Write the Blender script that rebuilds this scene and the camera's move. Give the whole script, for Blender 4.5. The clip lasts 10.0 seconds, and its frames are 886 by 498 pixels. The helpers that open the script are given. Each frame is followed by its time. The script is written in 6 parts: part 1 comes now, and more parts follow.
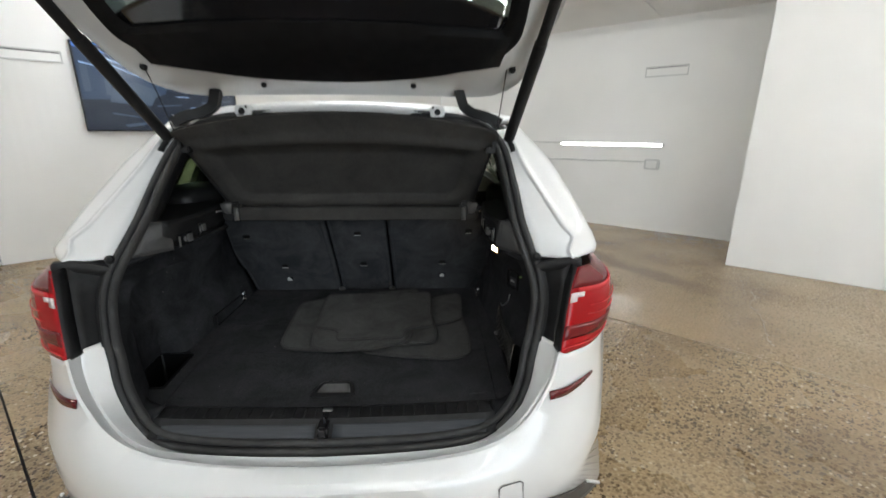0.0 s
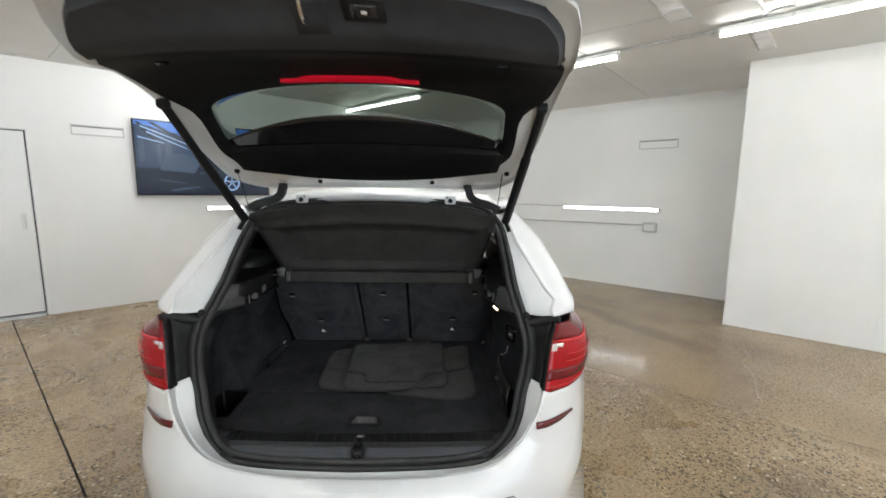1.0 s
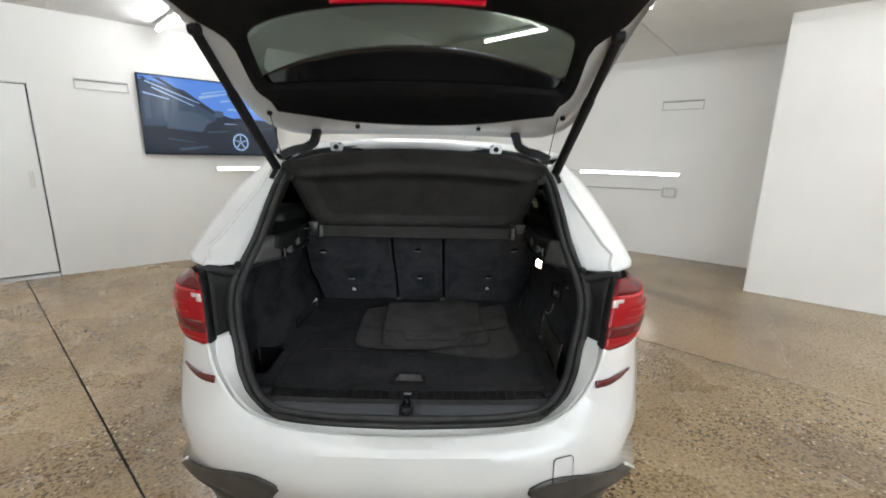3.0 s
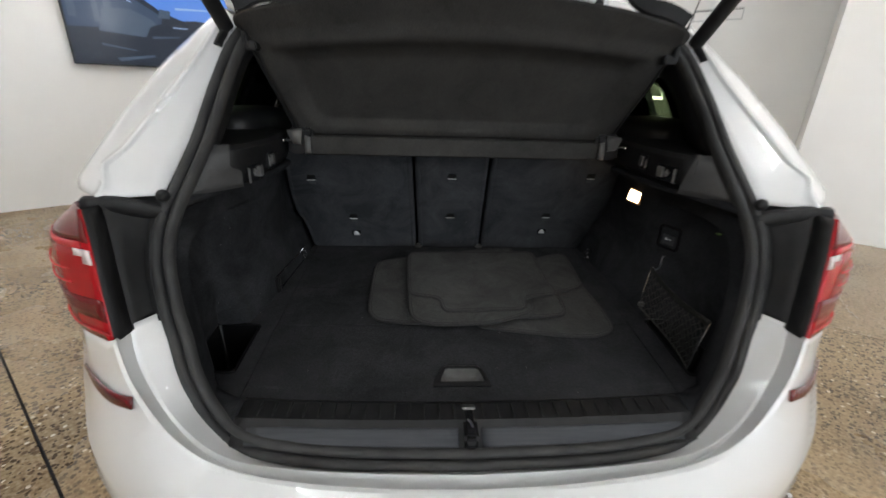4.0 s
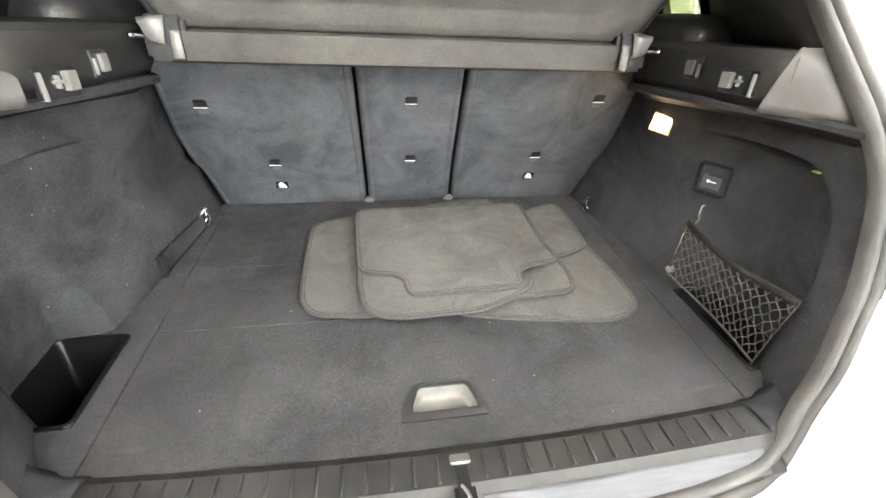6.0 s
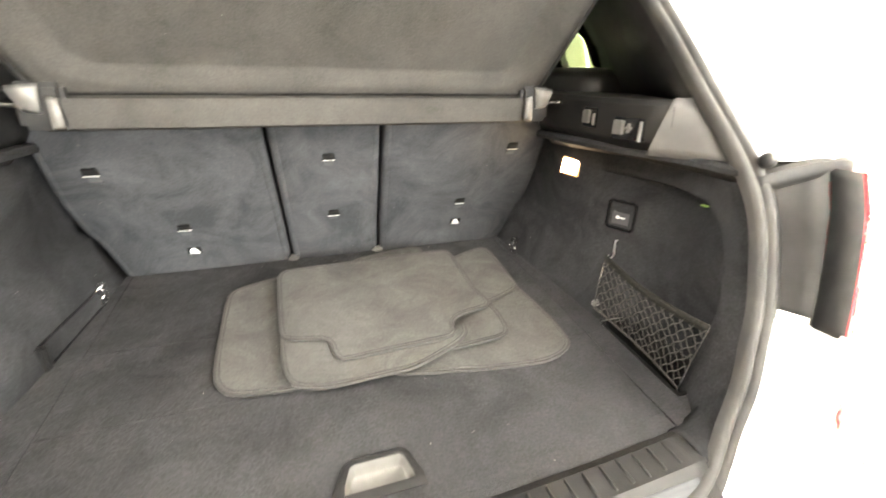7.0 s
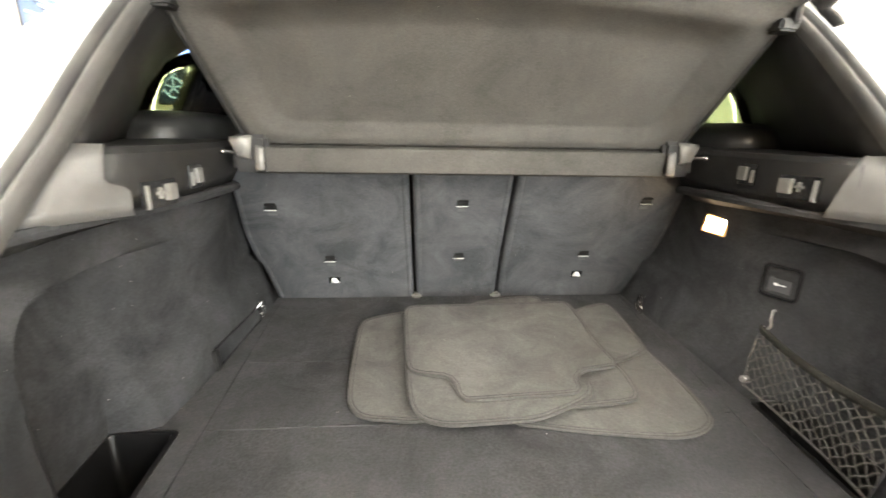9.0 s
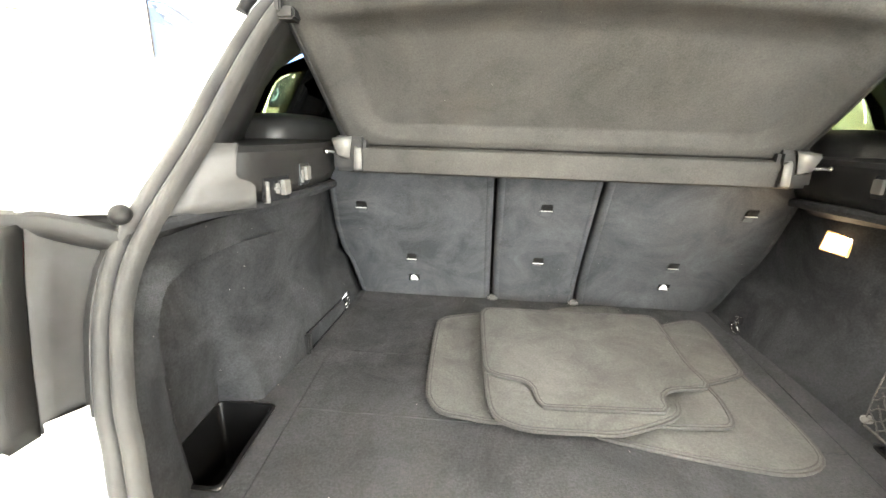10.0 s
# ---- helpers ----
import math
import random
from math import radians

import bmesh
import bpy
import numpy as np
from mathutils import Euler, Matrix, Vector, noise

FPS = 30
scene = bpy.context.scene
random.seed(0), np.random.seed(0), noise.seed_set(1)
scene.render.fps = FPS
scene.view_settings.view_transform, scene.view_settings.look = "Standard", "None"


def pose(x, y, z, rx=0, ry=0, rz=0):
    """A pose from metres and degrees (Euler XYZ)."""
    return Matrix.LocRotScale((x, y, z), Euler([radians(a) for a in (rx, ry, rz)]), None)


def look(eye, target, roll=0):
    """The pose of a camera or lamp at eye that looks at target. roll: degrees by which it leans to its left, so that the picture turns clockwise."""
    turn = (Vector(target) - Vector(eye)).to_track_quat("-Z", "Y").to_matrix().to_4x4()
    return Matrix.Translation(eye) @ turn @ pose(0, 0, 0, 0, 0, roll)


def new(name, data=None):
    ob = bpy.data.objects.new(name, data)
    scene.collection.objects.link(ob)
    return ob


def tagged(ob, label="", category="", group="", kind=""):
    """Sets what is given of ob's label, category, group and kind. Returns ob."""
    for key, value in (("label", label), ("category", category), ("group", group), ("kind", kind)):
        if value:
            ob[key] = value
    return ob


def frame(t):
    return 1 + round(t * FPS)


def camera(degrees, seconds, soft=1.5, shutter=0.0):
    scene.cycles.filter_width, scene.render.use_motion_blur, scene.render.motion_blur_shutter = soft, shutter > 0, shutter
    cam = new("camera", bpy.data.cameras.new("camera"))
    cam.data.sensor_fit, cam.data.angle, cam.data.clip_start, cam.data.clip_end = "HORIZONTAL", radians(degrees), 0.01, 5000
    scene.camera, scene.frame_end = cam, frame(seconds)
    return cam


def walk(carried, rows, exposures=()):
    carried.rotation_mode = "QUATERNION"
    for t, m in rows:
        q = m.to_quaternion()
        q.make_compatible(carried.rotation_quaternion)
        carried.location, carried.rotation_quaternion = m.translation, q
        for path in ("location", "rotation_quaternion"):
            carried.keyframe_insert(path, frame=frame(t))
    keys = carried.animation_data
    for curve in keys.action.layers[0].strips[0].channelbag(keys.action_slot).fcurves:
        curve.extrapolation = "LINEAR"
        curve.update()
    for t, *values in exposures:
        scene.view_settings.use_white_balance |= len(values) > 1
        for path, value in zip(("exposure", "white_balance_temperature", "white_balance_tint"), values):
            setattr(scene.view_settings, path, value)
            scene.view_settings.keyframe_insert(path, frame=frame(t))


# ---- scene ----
cam = camera(93.8, 10.0, shutter=0.4)
PATH = [
    (0, (0.291, -1.037, 1.451), (0.362, 0.888, 0.911), 0.2),
    (0.5, (0.323, -1.229, 1.525), (0.375, 0.732, 1.137), 0.5),
    (1, (0.273, -1.391, 1.565), (0.297, 0.589, 1.283), 0.6),
    (1.5, (0.233, -1.503, 1.61), (0.243, 0.484, 1.384), 0.7),
    (2, (0.209, -1.523, 1.617), (0.217, 0.463, 1.377), 0.8),
    (2.5, (0.165, -1.479, 1.577), (0.174, 0.495, 1.255), 1.0),
    (2.7, (0.144, -1.428, 1.545), (0.154, 0.539, 1.181), 1.0),
    (3.8, (-0.056, -0.81, 1.332), (0.018, 1.078, 0.676), 1.5),
    (4, (-0.104, -0.702, 1.312), (0.004, 1.162, 0.594), 1.7),
    (4.5, (-0.153, -0.519, 1.273), (0.013, 1.291, 0.438), 1.9),
    (5, (-0.106, -0.401, 1.221), (0.092, 1.361, 0.295), 2.0),
    (5.2, (-0.103, -0.379, 1.209), (0.127, 1.368, 0.262), 2.2),
    (6.3, (-0.088, -0.351, 1.194), (0.25, 1.381, 0.253), 2.0),
    (6.5, (-0.077, -0.348, 1.19), (0.289, 1.394, 0.28), 1.7),
    (7, (-0.058, -0.336, 1.213), (0.535, 1.418, 0.455), 0.8),
    (7.5, (-0.03, -0.324, 1.222), (0.724, 1.411, 0.572), -0.4),
    (8, (-0.03, -0.323, 1.218), (0.685, 1.443, 0.61), -0.4),
    (8.5, (-0.063, -0.333, 1.214), (0.389, 1.531, 0.648), 0.1),
    (9, (-0.13, -0.343, 1.212), (0.026, 1.575, 0.669), 1.1),
    (9.5, (-0.159, -0.35, 1.212), (-0.224, 1.576, 0.675), 1.7),
    (10, (-0.17, -0.354, 1.214), (-0.325, 1.564, 0.672), 1.8),
]
EXPOSURES = [(0.0, 1.5, 6350, 7), (2.7, 1.5, 6350, 7), (3.8, 1.52, 6500, 9), (4.5, 1.88, 6150, 10), (5.2, 3.9, 6200, 10), (6.3, 4.98, 7300, 9), (7.0, 5.0, 7700, 10), (7.5, 4.66, 8900, 11), (8.0, 4.38, 9200, 12), (8.6, 4.58, 8100, 10), (9.0, 4.68, 7600, 9), (9.3, 4.98, 7350, 8), (9.6, 5.14, 7300, 8), (10.0, 5.02, 7350, 7)]
walk(cam, [(t, look(eye, target, roll)) for t, eye, target, roll in PATH], EXPOSURES)

# ---- light ----
world = bpy.data.worlds.new("world")
world.use_nodes = True
world.node_tree.nodes["Background"].inputs[0].default_value = (0.8, 0.85, 0.9, 1)
world.node_tree.nodes["Background"].inputs[1].default_value = 0.02
scene.world = world
# daylight in an unseen vehicle entrance behind the camera, supposed from bluish light
sky_light = bpy.data.lights.new("entrance_daylight", "AREA")
sky_light.shape, sky_light.size, sky_light.size_y = "RECTANGLE", 4.1, 2.6
sky_light.energy, sky_light.color = 52.0, (0.82, 0.91, 1.0)
new("entrance_daylight", sky_light).matrix_world = look((2.8, -6.08, 1.35), (2.8, 0.0, 1.35))
TUBE_POWER = 26.0


# ---- materials ----
def mat(name, base, rough=0.5, metal=0.0, coat=0.0, coat_rough=0.05, emit=None, power=0.0, trans=0.0, ior=1.45, sheen=0.0, spec=0.5):
    m = bpy.data.materials.new(name)
    m.use_nodes = True
    b = m.node_tree.nodes["Principled BSDF"]
    b.inputs["Base Color"].default_value = (*base, 1)
    b.inputs["Roughness"].default_value = rough
    b.inputs["Metallic"].default_value = metal
    b.inputs["Coat Weight"].default_value = coat
    b.inputs["Coat Roughness"].default_value = coat_rough
    b.inputs["Transmission Weight"].default_value = trans
    b.inputs["IOR"].default_value = ior
    b.inputs["Sheen Weight"].default_value = sheen
    b.inputs["Specular IOR Level"].default_value = spec
    if emit:
        b.inputs["Emission Color"].default_value = (*emit, 1)
        b.inputs["Emission Strength"].default_value = power
    return m


def vary(m, scale, low, high, detail=4.0, bump=0.0, bump_scale=None, stretch=(1, 1, 1), second=None, rough=None, span=(0.35, 0.68), distort=0.0, lint=0.0, grit=0.5):
    """Mix two colours by noise at one scale, optionally a finer second noise, with relief."""
    nt = m.node_tree
    b = nt.nodes["Principled BSDF"]
    co = nt.nodes.new("ShaderNodeTexCoord")
    mp = nt.nodes.new("ShaderNodeMapping")
    mp.inputs["Scale"].default_value = stretch
    nt.links.new(co.outputs["Object"], mp.inputs["Vector"])
    n = nt.nodes.new("ShaderNodeTexNoise")
    n.inputs["Scale"].default_value = scale
    n.inputs["Detail"].default_value = detail
    n.inputs["Distortion"].default_value = distort
    n.inputs["Roughness"].default_value = grit
    nt.links.new(mp.outputs["Vector"], n.inputs["Vector"])
    ramp = nt.nodes.new("ShaderNodeValToRGB")
    ramp.color_ramp.elements[0].position, ramp.color_ramp.elements[1].position = span
    ramp.color_ramp.elements[0].color, ramp.color_ramp.elements[1].color = (*low, 1), (*high, 1)
    nt.links.new(n.outputs["Fac"], ramp.inputs["Fac"])
    out = ramp.outputs["Color"]
    if second:
        s2, amount = second
        n2 = nt.nodes.new("ShaderNodeTexNoise")
        n2.inputs["Scale"].default_value = s2
        n2.inputs["Detail"].default_value = 3.0
        nt.links.new(mp.outputs["Vector"], n2.inputs["Vector"])
        mr = nt.nodes.new("ShaderNodeMapRange")
        mr.inputs["From Min"].default_value, mr.inputs["From Max"].default_value = 0.3, 0.7
        mr.inputs["To Min"].default_value, mr.inputs["To Max"].default_value = 1 - amount, 1 + amount
        nt.links.new(n2.outputs["Fac"], mr.inputs["Value"])
        mul = nt.nodes.new("ShaderNodeVectorMath")
        mul.operation = "SCALE"
        nt.links.new(out, mul.inputs[0])
        nt.links.new(mr.outputs["Result"], mul.inputs["Scale"])
        out = mul.outputs["Vector"]
    if lint:
        # sparse pale specks of dust
        vo = nt.nodes.new("ShaderNodeTexVoronoi")
        vo.inputs["Scale"].default_value = 26
        nt.links.new(co.outputs["Object"], vo.inputs["Vector"])
        sp = nt.nodes.new("ShaderNodeMath")
        sp.operation = "LESS_THAN"
        sp.inputs[1].default_value = lint
        nt.links.new(vo.outputs["Distance"], sp.inputs[0])
        mx = nt.nodes.new("ShaderNodeMix")
        mx.data_type = "RGBA"
        mx.inputs[7].default_value = (0.22, 0.21, 0.2, 1)
        nt.links.new(sp.outputs[0], mx.inputs[0])
        nt.links.new(out, mx.inputs[6])
        out = mx.outputs[2]
    nt.links.new(out, b.inputs["Base Color"])
    if rough:
        rr = nt.nodes.new("ShaderNodeMapRange")
        rr.inputs["To Min"].default_value, rr.inputs["To Max"].default_value = rough
        nt.links.new(n.outputs["Fac"], rr.inputs["Value"])
        nt.links.new(rr.outputs["Result"], b.inputs["Roughness"])
    if bump:
        nb = nt.nodes.new("ShaderNodeTexNoise")
        nb.inputs["Scale"].default_value = bump_scale or scale * 8
        nb.inputs["Detail"].default_value = 4.0
        nt.links.new(mp.outputs["Vector"], nb.inputs["Vector"])
        bp = nt.nodes.new("ShaderNodeBump")
        bp.inputs["Strength"].default_value = bump
        bp.inputs["Distance"].default_value = 0.004
        nt.links.new(nb.outputs["Fac"], bp.inputs["Height"])
        nt.links.new(bp.outputs["Normal"], b.inputs["Normal"])
    return m


WHITE_PAINT = vary(mat("white_car_paint", (0.8, 0.8, 0.79), 0.3, coat=1.0, coat_rough=0.03), 3, (0.690, 0.697, 0.695), (0.725, 0.728, 0.722))
BLACK_PLASTIC = vary(mat("grained_black_plastic", (0.012, 0.012, 0.013), 0.5, spec=0.35), 30, (0.008, 0.008, 0.0085), (0.014, 0.014, 0.0145), bump=0.25, bump_scale=900)
WELL_BLACK = vary(mat("satin_black_plastic", (0.006, 0.006, 0.006), 0.3, spec=0.25), 20, (0.0028, 0.0028, 0.003), (0.0045, 0.0045, 0.0048), bump=0.1, bump_scale=700)
DEEP_BLACK = vary(mat("dull_black_plastic", (0.008, 0.008, 0.008), 0.6, spec=0.15), 30, (0.006, 0.006, 0.0063), (0.010, 0.010, 0.0104), bump=0.2, bump_scale=900)
GLOSS_BLACK = mat("gloss_black_plastic", (0.012, 0.012, 0.013), 0.12, coat=0.5)
TRIM_DARK = vary(mat("dark_tailgate_trim", (0.03, 0.03, 0.032), 0.65, spec=0.25), 20, (0.0403, 0.0418, 0.0454), (0.0490, 0.0504, 0.0547), bump=0.2, bump_scale=800)
VALANCE = vary(mat("satin_grey_valance", (0.07, 0.065, 0.06), 0.28, spec=0.5), 12, (0.045, 0.043, 0.040), (0.075, 0.071, 0.066), bump=0.08, bump_scale=120)
GREY_PLASTIC = vary(mat("grey_plastic", (0.13, 0.13, 0.13), 0.5), 25, (0.085, 0.085, 0.088), (0.115, 0.115, 0.117), bump=0.15, bump_scale=700)
COVER_GREY = vary(mat("grey_pillar_plastic", (0.15, 0.15, 0.15), 0.5), 30, (0.040, 0.040, 0.0405), (0.052, 0.052, 0.052), bump=0.2, bump_scale=700)
LIGHT_GREY = vary(mat("light_grey_plastic", (0.2, 0.2, 0.19), 0.42), 40, (0.09, 0.089, 0.086), (0.12, 0.118, 0.115))
SCUFF = vary(mat("grey_sill_plate", (0.07, 0.073, 0.08), 0.7, spec=0.2), 60, (0.0475, 0.0504, 0.0554), (0.0619, 0.0641, 0.0698), stretch=(0.2, 3, 3))
RUBBER = vary(mat("rubber_seal", (0.025, 0.025, 0.025), 0.65, spec=0.3), 14, (0.0300, 0.0300, 0.0306), (0.0500, 0.0494, 0.0481), bump=0.1, bump_scale=300)
CARPET = vary(mat("charcoal_carpet", (0.03, 0.03, 0.033), 1.0, spec=0.05), 8, (0.0180, 0.0184, 0.0200), (0.0385, 0.0388, 0.0412), 10, bump=0.3, bump_scale=380, second=(250, 0.25), span=(0.34, 0.70), distort=0.5, lint=0.03, grit=0.70)
CARPET_SIDE = vary(mat("charcoal_side_carpet", (0.03, 0.03, 0.033), 1.0, spec=0.05), 7, (0.0145, 0.0150, 0.0164), (0.0350, 0.0357, 0.0385), 10, bump=0.25, bump_scale=400, second=(270, 0.22), span=(0.38, 0.70), distort=0.6, lint=0.022, grit=0.70)
FOLD_WORN = vary(mat("worn_carpet_fold", (0.05, 0.05, 0.052), 1.0, spec=0.05), 22, (0.016, 0.0162, 0.0175), (0.040, 0.0405, 0.043), 6)
SEAT_CARPET = vary(mat("seat_back_carpet", (0.05, 0.052, 0.057), 1.0, spec=0.05), 7, (0.0280, 0.0295, 0.0325), (0.0610, 0.0632, 0.0685), 10, bump=0.3, bump_scale=500, second=(380, 0.2), span=(0.36, 0.68), distort=0.7, lint=0.02, grit=0.70)
MAT_CARPET = vary(mat("floor_mat_pile", (0.08, 0.078, 0.074), 1.0, spec=0.05), 8, (0.0455, 0.0453, 0.0442), (0.0820, 0.0812, 0.0792), 10, bump=0.3, bump_scale=400, second=(280, 0.17), span=(0.34, 0.70), distort=0.8, lint=0.02, grit=0.70)
MAT_BINDING = vary(mat("grey_mat_binding", (0.06, 0.06, 0.058), 0.85, spec=0.2), 250, (0.027, 0.0267, 0.026), (0.043, 0.0425, 0.041))
MAT_EDGE = vary(mat("floor_mat_binding", (0.03, 0.03, 0.03), 0.8, spec=0.2), 200, (0.018, 0.018, 0.018), (0.034, 0.034, 0.034))
SHELF_FABRIC = vary(mat("load_cover_felt", (0.04, 0.039, 0.037), 1.0, spec=0.05), 6, (0.034, 0.033, 0.0317), (0.056, 0.054, 0.0515), 10, bump=0.35, bump_scale=450, second=(360, 0.18), span=(0.34, 0.70), distort=0.5, lint=0.016, grit=0.70)
NET_CORD = vary(mat("black_elastic_cord", (0.03, 0.029, 0.027), 0.7, spec=0.3), 300, (0.030, 0.029, 0.027), (0.055, 0.053, 0.050))
NET_STRAP = vary(mat("dark_woven_strap", (0.02, 0.0195, 0.018), 0.9, spec=0.2), 260, (0.010, 0.0098, 0.0088), (0.018, 0.0174, 0.0156), bump=0.3, bump_scale=600)
CHROME = mat("chrome", (0.75, 0.75, 0.75), 0.15, metal=1.0)
BRIGHT_STEEL = mat("zinc_plated_bar", (0.6, 0.6, 0.59), 0.45, metal=0.6)
STEEL = mat("steel", (0.55, 0.55, 0.55), 0.3, metal=1.0)
RED_LENS = mat("red_lamp_lens", (0.34, 0.004, 0.008), 0.10, spec=0.4)
BRIGHT_RED = mat("bright_red_lamp_bar", (0.50, 0.022, 0.028), 0.12, spec=0.5)
DARK_RED = mat("dark_red_lamp_lens", (0.13, 0.006, 0.008), 0.14, spec=0.4)
PALE_LENS = mat("pale_lamp_lens", (0.72, 0.62, 0.62), 0.12, spec=0.4)
REFLECTOR = mat("red_reflector", (0.10, 0.005, 0.008), 0.2, coat=0.6)
GLASS = mat("tinted_glass", (0.125, 0.16, 0.085), 0.02, trans=1.0, ior=1.1)
REAR_GLASS = mat("dark_tinted_glass", (0.22, 0.26, 0.235), 0.02, trans=1.0, ior=1.1)
PLAIN_WHITE = mat("white_print", (0.75, 0.75, 0.75), 0.5)
GREEN_TAB = mat("green_plastic", (0.09, 0.16, 0.03), 0.5)
WALL = vary(mat("white_wall_paint", (0.78, 0.77, 0.75), 0.7), 0.8, (0.76, 0.755, 0.735), (0.81, 0.80, 0.785), 5, bump=0.08, bump_scale=40)
def ribbed(m, scale, strength):
    """Fine parallel ribs along the panel's length, as relief under the existing one."""
    nt = m.node_tree
    co, wv, bp = nt.nodes.new("ShaderNodeTexCoord"), nt.nodes.new("ShaderNodeTexWave"), nt.nodes.new("ShaderNodeBump")
    wv.inputs["Scale"].default_value, wv.inputs["Distortion"].default_value = scale, 0.3
    bp.inputs["Strength"].default_value, bp.inputs["Distance"].default_value = strength, 0.002
    nt.links.new(co.outputs["Object"], wv.inputs["Vector"])
    nt.links.new(wv.outputs["Fac"], bp.inputs["Height"])
    old = [n for n in nt.nodes if n.type == "BUMP" and n != bp][0]
    nt.links.new(bp.outputs["Normal"], old.inputs["Normal"])
    return m


ribbed(WALL, 3.2, 0.12)
CEILING = vary(mat("white_ceiling_panel", (0.7, 0.69, 0.67), 0.6), 0.7, (0.7296, 0.7239, 0.7068), (0.8208, 0.8094, 0.7866), 5, bump=0.05, bump_scale=30)
DOOR_PAINT = vary(mat("white_door_paint", (0.8, 0.8, 0.79), 0.45), 1.5, (0.78, 0.78, 0.77), (0.81, 0.81, 0.80))
JOINT_EDGE = vary(mat("pale_worn_concrete", (0.42, 0.36, 0.27), 0.5), 14, (0.30, 0.24, 0.165), (0.50, 0.43, 0.33), 6)
GAP_DARK = mat("dark_gap", (0.03, 0.03, 0.03), 0.9)
WALL_TUBE_GLOW = mat("glowing_wall_tube", (0.9, 0.9, 0.9), 0.5, emit=(0.97, 0.98, 1.0), power=5.0)
TUBE_GLOW = mat("glowing_tube", (0.9, 0.9, 0.9), 0.5, emit=(0.97, 0.98, 1.0), power=TUBE_POWER)
# first row's tubes, turned down so the boxed-out wall stays darker
DIM_TUBE_GLOW = mat("glowing_dim_tube", (0.9, 0.9, 0.9), 0.5, emit=(1.0, 0.98, 0.93), power=TUBE_POWER * 0.29)
STRIP_METAL = vary(mat("thin_glossy_sheet", (0.74, 0.735, 0.72), 0.16, coat=0.6), 9, (0.70, 0.695, 0.68), (0.78, 0.775, 0.76), 3, bump=0.25, bump_scale=9)
BROWN_DISC = vary(mat("brown_wood", (0.2, 0.11, 0.05), 0.5), 12, (0.13, 0.07, 0.03), (0.26, 0.15, 0.08), 5, stretch=(1, 8, 1))
VENT_FRAME = mat("grey_white_vent_frame", (0.5, 0.5, 0.49), 0.45)
FIXTURE = mat("white_fixture", (0.7, 0.7, 0.68), 0.5)
GALVANISED = vary(mat("galvanised_conduit", (0.55, 0.55, 0.54), 0.4, metal=0.6), 30, (0.5, 0.5, 0.5), (0.62, 0.62, 0.6))
LAMP_WARM = mat("warm_cargo_lamp", (1, 0.85, 0.6), 0.4, emit=(1.0, 0.76, 0.50), power=8.0)
# weak glow on the lamp housing, painted in for the bloom round the lens
LAMP_BLOOM = mat("amber_lamp_bloom", (0.6, 0.35, 0.15), 0.4, emit=(1.0, 0.52, 0.20), power=0.035)
TYRE = mat("tyre_rubber", (0.02, 0.02, 0.02), 0.8)
LEATHER = vary(mat("black_leather", (0.02, 0.02, 0.02), 0.4), 40, (0.016, 0.016, 0.016), (0.028, 0.028, 0.028), bump=0.2, bump_scale=300)


